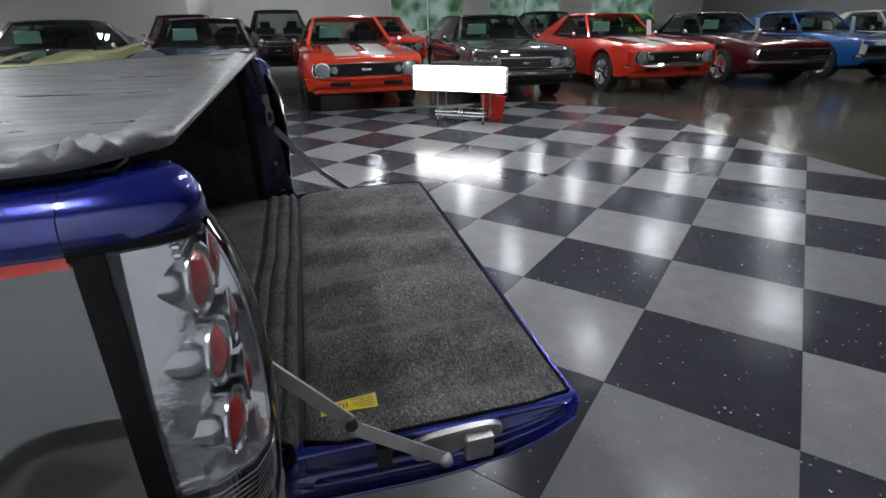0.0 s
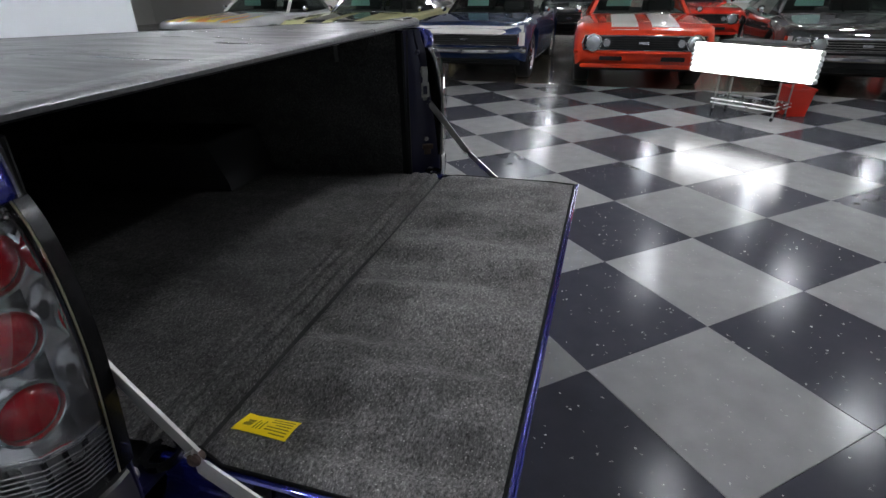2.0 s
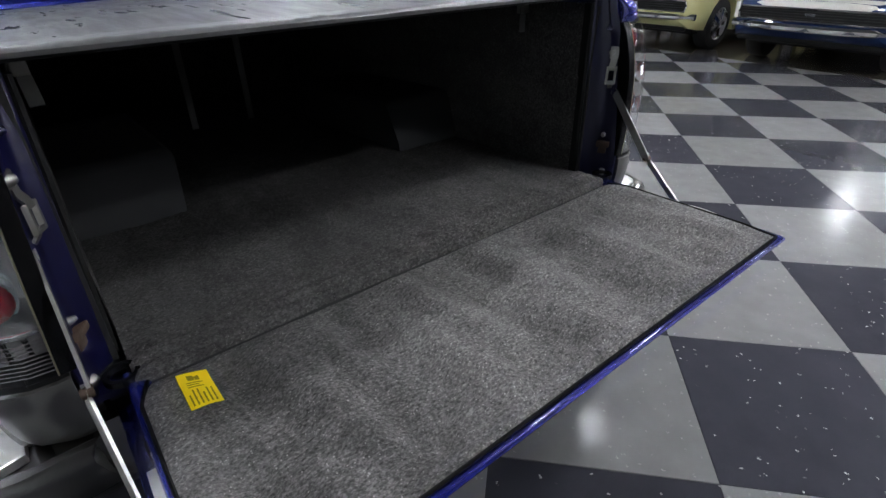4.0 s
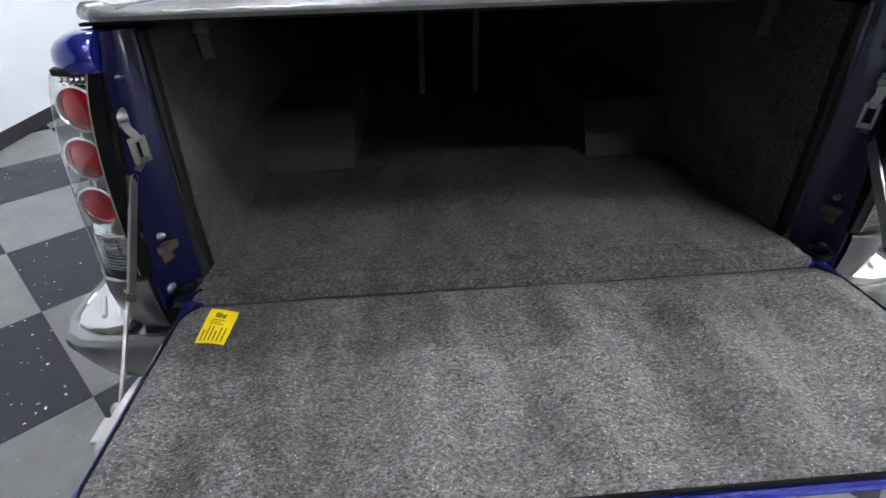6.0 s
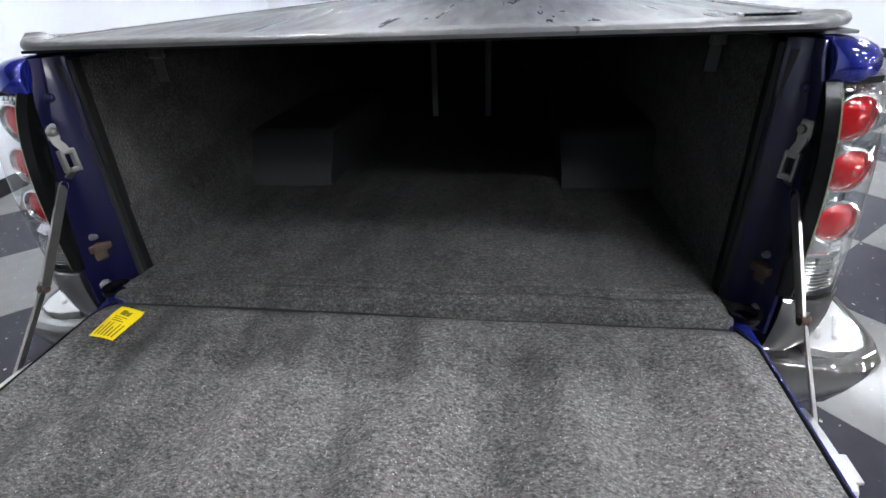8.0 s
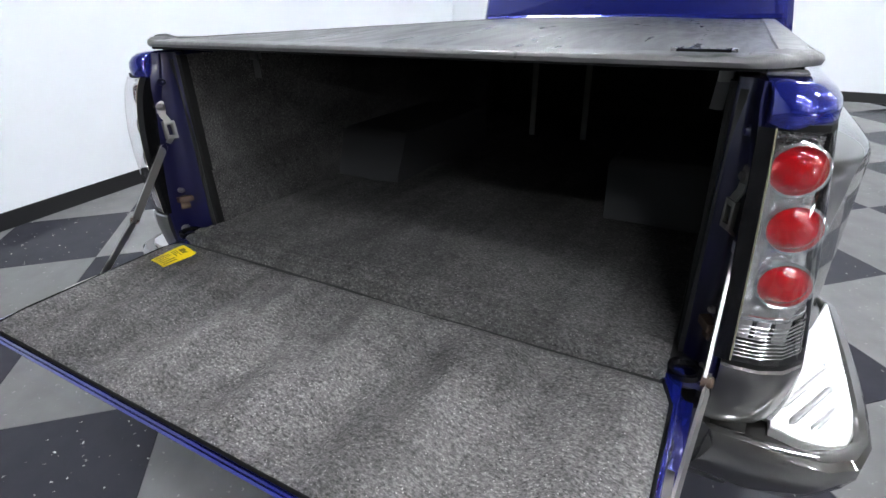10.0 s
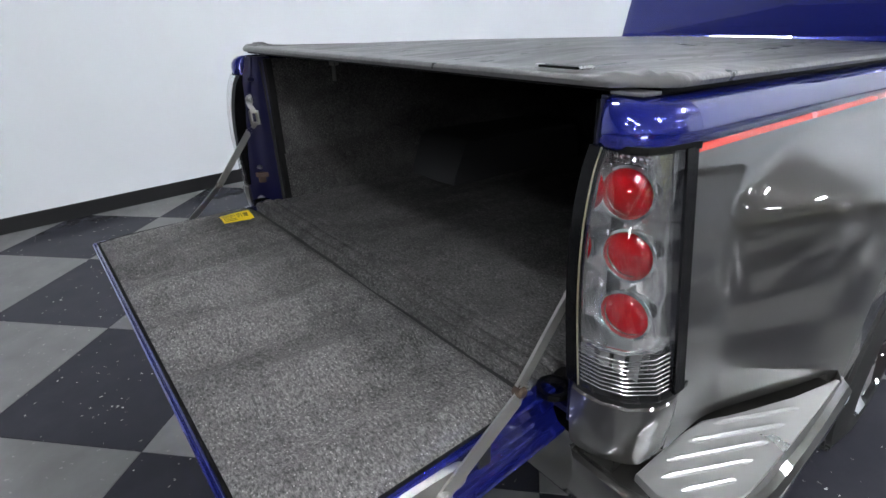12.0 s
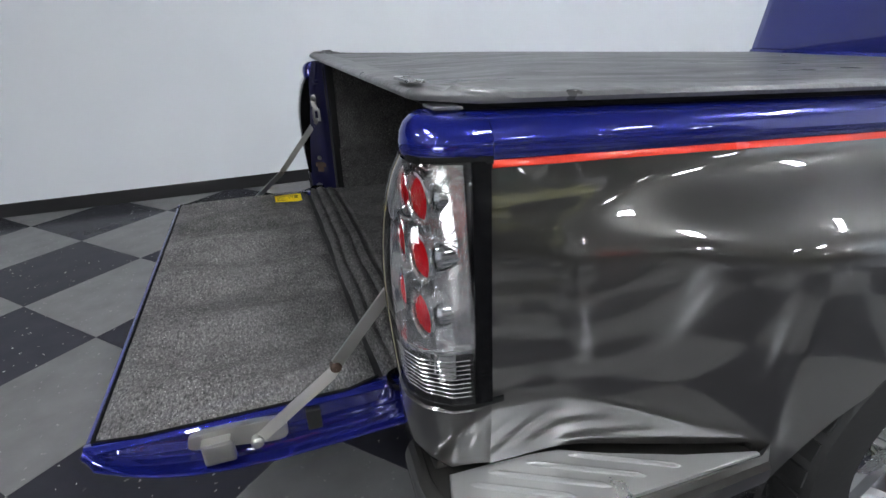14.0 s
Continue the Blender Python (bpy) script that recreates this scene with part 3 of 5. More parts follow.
def tail_lamp(s):
    zs = [0.646 + 0.378 * k / 14 for k in range(15)]
    # silvered housing: an inner wall, a back wall and a floor, open to the clear lens
    rings = []
    for z in zs:
        p = lamp_plan(z)
        rings.append([(s * (p[1][0] + 0.012), p[1][1] + 0.006, z), (s * (p[1][0] + 0.010), 0.050, z), (s * (p[1][0] + 0.016), 0.062, z), (s * (p[-1][0] - 0.020), 0.066, z), (s * (p[-1][0] - 0.004), 0.074, z)])
    lamp = part("tail_lamp", loft(rings, closed=False), M_REFLECTOR, truck, "clear tail lamp with three round red lights")
    rings = [[(s * (lamp_plan(z)[1][0] + 0.0135), lamp_plan(z)[1][1] + 0.010, z), (s * (lamp_plan(z)[1][0] + 0.0125), 0.046, z)] for z in zs[3:]]
    part("mirror_wall", loft(rings, closed=False), M_CHROME, lamp, "mirror bright inner wall")
    lens = part("lens", loft([[(s * x, y, z) for x, y in smooth_line(lens_plan(z), 4)] for z in zs], closed=False), M_LENS, lamp, "clear plastic outer lens", sharp=60)
    lens.visible_shadow = False
    part("lens_seam", tube([(s * (lamp_plan(z)[1][0] * 0.45 + lamp_plan(z)[2][0] * 0.55 + 0.001), lamp_plan(z)[1][1] * 0.45 + lamp_plan(z)[2][1] * 0.55 - 0.001, z) for z in zs], 0.0013, 6), M_SEAM, lamp, "yellowed lens seam")
    # black borders towards the jamb and along the side
    rings = []
    for z in zs:
        (ax, ay), (bx, by), (cx, cy) = lamp_plan(z)[:3]
        rings.append([(s * (ax - 0.007), 0.014, z), (s * (ax - 0.012), by + 0.004, z), (s * (ax - 0.011), by - 0.002, z), (s * (bx - 0.004), by - 0.0035, z), (s * (bx + (cx - bx) * 0.50), by + (cy - by) * 0.50 - 0.0025, z), (s * (bx + (cx - bx) * 0.55), by + (cy - by) * 0.50 + 0.003, z), (s * (bx + 0.004), by + 0.010, z), (s * (ax + 0.004), 0.03, z)])
    part("black_border", loft(rings), M_BLACK, lamp, "gloss black lamp border")
    rings = [[(s * (x + d), y, z) for (x, y), d in zip([(lamp_plan(z)[-1][0], 0.070 + edge_shift(z)), (lamp_plan(z)[-1][0] + 0.001, 0.0985 + edge_shift(z)), (lamp_plan(z)[-1][0] - 0.03, 0.0985 + edge_shift(z)), (lamp_plan(z)[-1][0] - 0.02, 0.075 + edge_shift(z))], (0.002, 0.002, 0, 0))] for z in zs]
    part("black_border", loft(rings), M_BLACK, lamp, "gloss black lamp border")
    for z in (0.642, 1.0265):
        part("lamp_gasket", prism([(s * x, y + (0.005 if z > 0.8 else 0.001)) for x, y in lamp_plan(z)] + [(s * (0.80 if z > 0.8 else 0.85), 0.098), (s * 0.74, 0.098)], "z", z - 0.006, z + 0.005, 0.001), M_RUBBER, lamp)
    # three silver barrels with red lights
    for x, y, z, r in ((0.757, -0.001, 0.965, 0.0335), (0.774, -0.007, 0.878, 0.0335), (0.784, -0.011, 0.785, 0.0335)):
        ax = (s * 0.14, -1, 0.02)
        c = (s * x, y, z)
        part("lamp_barrel", lathe([(r * 0.97, -0.060), (r * 0.985, -0.045), (r, -0.018), (r + 0.003, -0.002), (r + 0.007, 0.002), (r + 0.007, 0.005), (r + 0.003, 0.006), (r, 0.002), (r - 0.004, -0.01)], c, ax, 28), M_BARREL, lamp, "silver lamp barrel")
        part("red_light", lathe([(0.0005, 0.0125), (r * 0.3, 0.0118), (r * 0.6, 0.0095), (r * 0.85, 0.0052), (r * 0.985, 0.000), (r * 0.985, -0.008)], c, ax, 28), M_LENS_RED, lamp, "round red lens")
    rings = [[(s * (lamp_plan(z)[1][0] + 0.014), 0.018 - 0.02 * (1.02 - z), z), (s * (lamp_plan(z)[4][0] - 0.014), 0.010 - 0.02 * (1.02 - z), z), (s * (lamp_plan(z)[5][0] - 0.014), 0.026, z), (s * (lamp_plan(z)[6][0] - 0.012), 0.058, z)] for z in zs[3:]]
    part("reflector_web", loft(rings, closed=False), M_REFLECTOR, lamp, "silver reflector web")
    # bright stepped facets at the head
    for k in range(12):
        x0, z0 = 0.724 + 0.0095 * (k % 6), 0.9985 + 0.0095 * (k // 6)
        part("facet", box(*sorted((s * x0, s * (x0 + 0.0075))), 0.004, 0.012, z0, z0 + 0.0075, 0.0025), M_CHROME, lamp)
    # ribbed clear reversing lamp at the foot
    for k in range(9):
        z = 0.656 + 0.0078 * k
        pl = [(px - 0.005, py + 0.006) for px, py in lamp_plan(z)][1:-1]
        part("prism_rib", tube([(s * px, py, z) for px, py in pl], 0.0013, 6), M_PRISM, lamp)
    for k in range(3):
        x0 = 0.742 + 0.026 * k
        part("prism_block", box(*sorted((s * x0, s * (x0 + 0.020))), 0.0, 0.03, 0.668, 0.722, 0.003), M_PRISM, lamp)
    pl = [(px - 0.006, py + 0.008) for px, py in lamp_plan(0.735)]
    part("lamp_shelf", prism([(s * px, py) for px, py in pl] + [(s * 0.79, 0.07), (s * 0.745, 0.03)], "z", 0.728, 0.737, 0.002), M_REFLECTOR, lamp)
    return lamp


def rear_corner(s):
    """The painted post below the tail lamp, running down to the step."""
    rings = []
    for z, d in ((0.639, -0.004), (0.633, 0.003), (0.60, 0.004), (0.565, 0.001), (0.530, -0.004), (0.508, -0.010), (0.497, -0.018)):
        pl = lamp_plan(0.646)
        rings.append([(s * (x + d * min(1, (x - 0.72) / 0.06)), y - d * (1 if y < 0 else 0), z) for x, y in pl] + [(s * (side_x(0.10, z) - 0.001), 0.104 + edge_shift(z), z), (s * 0.74, 0.104, z), (s * 0.71, 0.02, z)])
    return part("corner_post", loft(rings), M_GREY, truck, "charcoal painted corner post")


def step(s):
    def inner(y):
        return side_base(0.50) + 0.136 * max(0.0, min(1.0, (y - 0.205) / 0.36))
    edge = [(0.745, -0.046), (0.850, -0.052), (0.920, -0.040), (0.966, -0.008), (0.990, 0.048), (0.999, 0.16), (1.000, 0.30), (0.998, 0.42), (0.993, 0.56)]
    wall = [(0.960, 0.600), (0.90, 0.50), (0.84, 0.36), (0.78, 0.25), (0.75, 0.2), (0.74, 0.12), (0.735, 0.04)]
    rings = []
    for z, d in ((0.470, -0.030), (0.474, -0.028), (0.482, -0.024), (0.487, -0.014), (0.485, -0.002), (0.474, 0.006), (0.45, 0.006), (0.41, -0.004), (0.36, -0.022), (0.32, -0.06)):
        rings.append([(s * (x + d), y - (d if y < 0.03 else -d * 0.2), z) for x, y in edge] + [(s * x, y, z) for x, y in wall])
    st = part("side_step", loft(rings), M_GREY, truck, "charcoal moulded step behind the wheel")
    pin = [(0.836, 0.004), (0.880, -0.008), (0.924, -0.002), (0.952, 0.018), (0.966, 0.052), (0.973, 0.12), (0.976, 0.24), (0.976, 0.40), (0.976, 0.556), (0.968, 0.556),
           (inner(0.42) + 0.010, 0.42), (inner(0.30) + 0.010, 0.30), (0.846, 0.213), (0.841, 0.16), (0.838, 0.07)]
    part("step_pad", prism([(s * x, y) for x, y in pin], "z", 0.470, 0.4905, 0.004), M_PAD, st, "brushed aluminium step pad")
    for x0, y0, x1, y1 in ((0.902, 0.030, 0.948, 0.120), (0.868, 0.030, 0.948, 0.186), (0.855, 0.070, 0.949, 0.254), (0.857, 0.142, 0.950, 0.324), (0.864, 0.222, 0.951, 0.396)):
        dx, dy = (x1 - x0) * 0.08, (y1 - y0) * 0.08
        part("step_rib", tube([(s * x0, y0, 0.488), (s * (x0 + dx), y0 + dy, 0.4905), (s * (x1 - dx), y1 - dy, 0.4905), (s * x1, y1, 0.488)], [0.003, 0.0062, 0.0062, 0.003], 8), M_PAD, st)
    return st


def jamb_rear(z):
    """Rear edge of the jamb in plan at height z, bowed backwards."""
    k = max(0.0, min(1.0, (1.075 - z) / 0.53))
    f = ease((z - 0.90) / 0.17)
    return 0.717 + 0.006 * k - 0.024 * f, -0.006 - 0.034 * k - 0.019 * math.sin(math.pi * k ** 0.8) + 0.0215 * f


def jamb(s):
    """Rear post of the bed beside the tailgate: an inward-facing pressed wall."""
    fy = 0.066

    def front(z):
        return 0.660 + 0.012 * max(0.0, min(1.0, (1.075 - z) / 0.53))

    def at(t, z, n=0.0):
        rx, ry = jamb_rear(z)
        fx = front(z)
        d = Vector((rx - fx, ry - fy)).normalized()
        return (s * (fx + (rx - fx) * t - d.y * -n * 1.0), fy + (ry - fy) * t - d.x * n, z)

    def place(t, z):
        rx, ry = jamb_rear(z)
        fx = front(z)
        d = Vector((s * (rx - fx), ry - fy, 0)).normalized()
        n = Vector((s * d.y * s, -d.x * s, 0)).normalized()
        if n.x * s > 0:
            n = -n
        return Matrix(((d.x, n.x, 0, at(t, z)[0]), (d.y, n.y, 0, at(t, z)[1]), (0, 0, 1, z), (0, 0, 0, 1)))

    rings = []
    for z in [0.552 + 0.530 * k / 16 for k in range(17)]:
        rx, ry = jamb_rear(z)
        line = [(0.0, 0.004), (0.03, 0.006), (0.14, 0.006), (0.18, 0.004), (0.30, -0.003), (0.40, -0.005), (0.62, -0.005), (0.70, 0.001), (0.90, 0.003), (0.97, 0.003), (1.0, 0.0)]
        rings.append([(s * front(z), 0.085, z)] + [at(t, z, n) for t, n in line] + [(s * (rx + 0.004), ry + 0.004, z), (s * (rx + 0.005), 0.04, z), (s * (rx + 0.005), 0.085, z)])
    j = part("tailgate_jamb", loft(rings), M_BLUE_JAMB_SHADE, truck, "blue painted tailgate jamb")
    part("weatherstrip", loft([[(s * (front(z) - 0.014 + a), b, z) for a, b in ((0, 0.064), (0.006, 0.058), (0.012, 0.060), (0.014, 0.085), (0, 0.085))] for z in (0.58, 0.75, 0.9, 1.075)]), M_RUBBER, j)
    z = 0.896
    m = place(0.62, z) @ Matrix.Diagonal((0.82, 0.9, 0.95, 1))
    part("striker_plate", box(-0.014, 0.016, -0.008, 0.004, 0.034, 0.070, 0.004, m=m), M_ZINC, j, "galvanised striker plate")
    bm = bmesh.new()
    box(-0.017, -0.0095, 0.008, 0.018, -0.038, 0.014, 0.002, bm, m)
    box(0.0095, 0.017, 0.008, 0.018, -0.038, 0.014, 0.002, bm, m)
    box(-0.0100, 0.0100, 0.008, 0.018, 0.003, 0.014, 0.002, bm, m)
    box(-0.0100, 0.0100, 0.008, 0.018, -0.038, -0.027, 0.002, bm, m)
    part("striker_loop", bm, M_ZINC, j)
    q = [m @ Vector(v) for v in ((0.001, 0.003, 0.042), (0.002, 0.005, 0.030), (0, 0.011, 0.018), (0, 0.014, 0.008))]
    part("striker_arm", flat_bar(q, m.to_3x3() @ Vector((1, 0, 0)), 0.017, 0.005), M_ZINC, j)
    q = [m @ Vector(v) for v in ((0, 0.014, -0.030), (0, 0.005, -0.042), (0, -0.004, -0.050))]
    part("striker_arm", flat_bar(q, m.to_3x3() @ Vector((1, 0, 0)), 0.013, 0.005), M_ZINC, j)

    def bolt(t, z, r, material):
        mm = place(t, z)
        part("bolt", lathe([(0.0005, 0.008), (r * 0.8, 0.0075), (r, 0.004), (r * 1.02, 0.002), (r * 1.25, 0.001), (r * 1.25, -0.010)], mm.translation, mm.to_3x3() @ Vector((0, 1, 0)), 12), material, j)
    bolt(0.64, z + 0.050, 0.008, M_ZINC)
    bolt(0.62, 1.010, 0.007, M_BLUE_JAMB_SHADE)
    bolt(0.60, 0.708, 0.006, M_ZINC)
    bolt(0.72, 0.590, 0.010, M_ZINC)
    part("guide_bracket", box(-0.016, 0.022, -0.012, 0.014, 0.0, 0.018, 0.003, m=place(0.60, 0.672)), M_RUST, j, "rusty guide bracket")
    part("guide_bracket", box(-0.010, 0.014, -0.012, 0.005, -0.022, 0.0, 0.003, m=place(0.60, 0.672)), M_RUST, j, "rusty guide bracket")
    part("jamb_foot", box(s * 0.690 - 0.030, s * 0.690 + 0.030, -0.022, 0.05, 0.545, 0.560, 0.004), M_BLUE_JAMB_SHADE, j)
    return j


def support_arm(s):
    """Folding steel stay between jamb and tailgate."""
    top, mid, low = (s * 0.706, -0.013, 0.837), (s * 0.705, -0.150, 0.673), (s * 0.699, -0.297, 0.552)
    a = part("support_arm", flat_bar([top, tuple(0.98 * m + 0.02 * t for m, t in zip(mid, top))], (0, 0.8, 0.55), 0.021, 0.005), M_ARM, truck, "jointed steel tailgate support arm")
    part("lower_link", flat_bar([tuple(m + d for m, d in zip(mid, (s * 0.006, 0.008, 0.010))), tuple(m + d for m, d in zip(mid, (s * 0.006, -0.010, -0.012))), low], (0, 0.65, 0.75), 0.020, 0.005), M_ARM, a)
    for c, r in ((top, 0.010), (mid, 0.010), (low, 0.011)):
        part("rivet", lathe([(0.0005, 0.010), (r * 0.7, 0.009), (r, 0.005), (r, -0.008)], (c[0] + s * 0.004, c[1], c[2]), (s, 0, 0), 12), M_RUST if c is mid else M_ARM, a)
    return a


sides = [bed_side(s) for s in (1, -1)]
for s in (1, -1):
    tail_lamp(s), rear_corner(s), step(s), jamb(s), support_arm(s)

# tailgate, lowered level
gate_y0, gate_y1 = -0.554, -0.020
def gate_ring(x, inset):
    p = [(gate_y1 - inset, 0.572), (gate_y1 - inset, 0.560), (gate_y1 - 0.05, 0.540), (-0.20, 0.530), (-0.40, 0.542), (gate_y0 + 0.04 + inset, 0.578), (gate_y0 + inset, 0.588), (gate_y0 + inset, 0.5935), (gate_y0 + 0.004 + inset, 0.598), (gate_y0 + 0.011 + inset, 0.5985), (gate_y0 + 0.018 + inset, 0.577), (gate_y1 - 0.030 - inset, 0.574)]
    return [(x, y, z) for y, z in p]
xs = [-0.664, -0.655, -0.4, 0.0, 0.4, 0.655, 0.664]
gate = part("tailgate", loft([gate_ring(x, 0.004 if abs(x) > 0.66 else 0.0) for x in xs]), M_BLUE_GATE_SHADE, truck, "lowered blue tailgate with carpeted inner face")
SKIN = [(-0.558, 0.590), (-0.550, 0.586), (-0.537, 0.580), (-0.50, 0.558), (-0.46, 0.540), (-0.41, 0.526), (-0.35, 0.517), (-0.27, 0.512), (-0.16, 0.516), (-0.03, 0.522)]


def gate_end(s):
    """Pressed end of the gate: rounded top flange, recessed face with two beads, turned-out lower lip."""
    rings = []
    for k in range(55):
        y = -0.556 + 0.534 * k / 54
        zb = lerp(SKIN, y) + 0.003
        tip = ease((y + 0.556) / 0.022)
        h = 0.590 - zb
        bead = ease((y + 0.545) / 0.03) * (1 - ease((y + 0.345) / 0.03)) + ease((y + 0.335) / 0.03) * (1 - ease((y + 0.10) / 0.05))
        upper = ease((y + 0.27) / 0.03) * (1 - ease((y + 0.10) / 0.06))
        face = [(0.6695, 0.92, 0), (0.6735, 0.62, 0), (0.6770, 0.56, 0.0045 * upper), (0.6778, 0.51, 0.0045 * upper), (0.6775, 0.45, 0), (0.6800, 0.36, 0), (0.6825, 0.30, 0.0065 * bead), (0.6835, 0.25, 0.0070 * bead), (0.6845, 0.20, 0.0030 * bead), (0.6880, 0.12, 0), (0.6960, 0.06, 0)]
        prof = [(0.636, 0.5820), (0.646, 0.5960), (0.660, 0.6002), (0.6710, 0.6012), (0.6770, 0.5992), (0.6792, 0.5955), (0.6780, 0.5915), (0.6730, 0.5885)]
        prof += [(x + b, zb + f * h) for x, f, b in face]
        prof += [(0.7050, zb + 0.004), (0.7068, zb + 0.001), (0.7050, zb - 0.002), (0.6960, zb - 0.0025)]
        rings.append([(s * (0.655 + (x - 0.655) * (0.55 + 0.45 * tip)), y, z) for x, z in prof])
    # flange keeps the full blue, the recessed face takes the shade-darkened copy
    part("gate_flange", loft([r[:8] for r in rings], closed=False), M_BLUE, gate, "bright blue rounded edge of the tailgate")
    return part("gate_end", loft([r[7:] for r in rings], closed=False), M_BLUE_GATE_SHADE, gate, "pressed blue end of the tailgate")


# outer skin with a rolled lip
rings = []
for x, d in ((-0.707, 0.002), (-0.704, 0.0), (0.704, 0.0), (0.707, 0.002)):
    ring = [(y, z + d) for y, z in reversed(SKIN)] + [(gate_y0 - 0.005, 0.593), (gate_y0 - 0.002, 0.597)] + [(y + 0.004, z + 0.005 - d) for y, z in SKIN[1:]]
    rings.append([(x - math.copysign(0.030 * (1 - ease((y + 0.558) / 0.045)), x), y, z) for y, z in ring])
part("outer_skin", loft(rings), M_BLUE, gate, "blue outer skin with a rolled lip")
for s in (1, -1):
    gate_end(s)
    lp = part("latch_plate", prism(smooth_line([(-0.245, 0.580), (-0.262, 0.590), (-0.33, 0.596), (-0.392, 0.594), (-0.404, 0.580), (-0.396, 0.566), (-0.33, 0.556), (-0.262, 0.545), (-0.246, 0.556)], 3), "x", s * 0.678, s * 0.692, 0.0015), M_ARM, gate, "zinc plated latch plate")
    part("latch_block", box(*sorted((s * 0.690, s * 0.706)), -0.385, -0.334, 0.536, 0.580, 0.005), M_ARM, lp)
    part("latch_tongue", box(*sorted((s * 0.692, s * 0.710)), -0.383, -0.336, 0.580, 0.586, 0.002), M_ARM, lp)
    part("guide_slot", box(*sorted((s * 0.668, s * 0.6835)), -0.212, -0.186, 0.540, 0.584, 0.002), M_DARK, gate)
    part("hinge_cup", lathe([(0.030, 0.0), (0.030, 0.012), (0.022, 0.012), (0.020, 0.002)], (s * 0.678, -0.030, 0.600), (0, 0, 1), 18), M_BLACK, gate)


def wave(x, y):
    """Soft quilting of the carpet over the gate's ribs."""
    f = ease((y + 0.545) / 0.06) * ease((-0.07 - y) / 0.05) * ease((0.672 - abs(x)) / 0.07)
    return 0.0130 * math.sin(x * 25 + 0.9 * math.sin(y * 8)) * f + 0.0045 * math.sin(x * 58 + y * 14) * f + 0.0015 * noise.noise((x * 9, y * 9, 1))


bm = bmesh.new()
nx, ny = 120, 44
grid = {}
for i in range(nx + 1):
    for j in range(ny + 1):
        u, v = i / nx * 2 - 1, j / ny
        y = -0.543 + v * 0.468
        w = 0.668 - 0.012 * ease((-0.47 - y) / 0.07) - 0.020 * ease((y + 0.13) / 0.06)
        e = min((1 - abs(u)) * w, v * 0.468, (1 - v) * 0.468)
        z = 0.606 + wave(u * w, y) - 0.005 * (1 - ease(e / 0.014)) - 0.005 * ease((y + 0.105) / 0.03)
        grid[i, j] = bm.verts.new((u * w, y, z))
for i in range(nx):
    for j in range(ny):
        bm.faces.new((grid[i, j], grid[i + 1, j], grid[i + 1, j + 1], grid[i, j + 1]))
gate_mat = part("gate_carpet", bm, M_CARPET, gate, "grey speckled carpet mat", sharp=80)
bind = [(w, y) for w, y in ((0.648, -0.071), (0.668, -0.13), (0.668, -0.47), (0.656, -0.544))]
part("carpet_binding", tube([(-x, y, 0.6015) for x, y in bind] + [(x, y, 0.6015) for x, y in reversed(bind)], 0.0034, 8), M_BIND, gate, "black bound carpet edge")

# warning label on the carpet, its writing too small to read
def on_carpet(x, y, h):
    return (x, y, 0.606 + wave(x, y) + h)


def patch(x0, x1, y0, y1, h, nx=4, ny=6):
    return loft([[on_carpet(x0 + (x1 - x0) * i / nx, y0 + (y1 - y0) * k / ny, h) for i in range(nx + 1)] for k in range(ny + 1)], closed=False)


lab = part("warning_label", patch(-0.609, -0.560, -0.201, -0.102, 0.0018), M_YELLOW, gate, "yellow warning label with small black print")
for k in range(6):
    part("print_bar", patch(-0.603 + 0.0068 * k, -0.6005 + 0.0068 * k, -0.195, -0.155 if k % 3 else -0.167, 0.0022, 1, 3), M_INK, lab)
part("print_symbol", patch(-0.595, -0.577, -0.129, -0.113, 0.0022, 1, 2), M_INK, lab)
for k in range(3):
    part("print_bar", patch(-0.599, -0.575 - 0.006 * (k % 2), -0.137 - 0.006 * k, -0.1345 - 0.006 * k, 0.0022, 2, 1), M_INK, lab)
# dark strip added below the hinge gap to stand for the shade in it
part("hinge_gap", box(-0.655, 0.655, -0.092, 0.03, 0.53, 0.5905), M_DARK, gate)

# carpeted bed
bm = bmesh.new()
grid = {}
ys = [-0.066, -0.065, -0.062, -0.058, -0.053] + [-0.048 + 0.002 * k for k in range(64)] + [0.085, 0.10, 0.12] + [0.14 + 0.05 * k for k in range(43)]
for i in range(81):
    x = -0.652 + 1.304 * i / 80
    for j, y in enumerate(ys):
        round_end = 0.25 + 0.75 * ease((0.656 - abs(x)) / 0.030)
        ridge = 1 + 0.5 * noise.noise((x * 6, 0.7, 3))
        hump = (0.015 * ease((y + 0.066) / 0.010) * (1 - ease((y - 0.022) / 0.018)) + 0.004 * math.exp(-((y + 0.018) / 0.009) ** 2) - 0.008 * ridge * math.exp(-((y + 0.037) / 0.006) ** 2) - 0.008 * ridge * math.exp(-((y - 0.002) / 0.005) ** 2) - 0.005 * math.exp(-((y - 0.046) / 0.006) ** 2)) * round_end
        sag = 0.022 * ease((-0.054 - y) / 0.012)
        wob = 0.004 * noise.noise((x * 5, y * 20, 4)) + 0.003 * noise.noise((x * 14, y * 10, 2))
        grid[i, j] = bm.verts.new((x, y + 0.010 * noise.noise((x * 4, 0.3, 7)) * (1 if y < 0.12 else 0), 0.588 + hump - sag + wob))
for i in range(80):
    for j in range(len(ys) - 1):
        bm.faces.new((grid[i, j], grid[i + 1, j], grid[i + 1, j + 1], grid[i, j + 1]))
part("bed_carpet", bm, M_CARPET_BED_SHADE, truck, "grey speckled carpet with a folded rear lip", sharp=80)
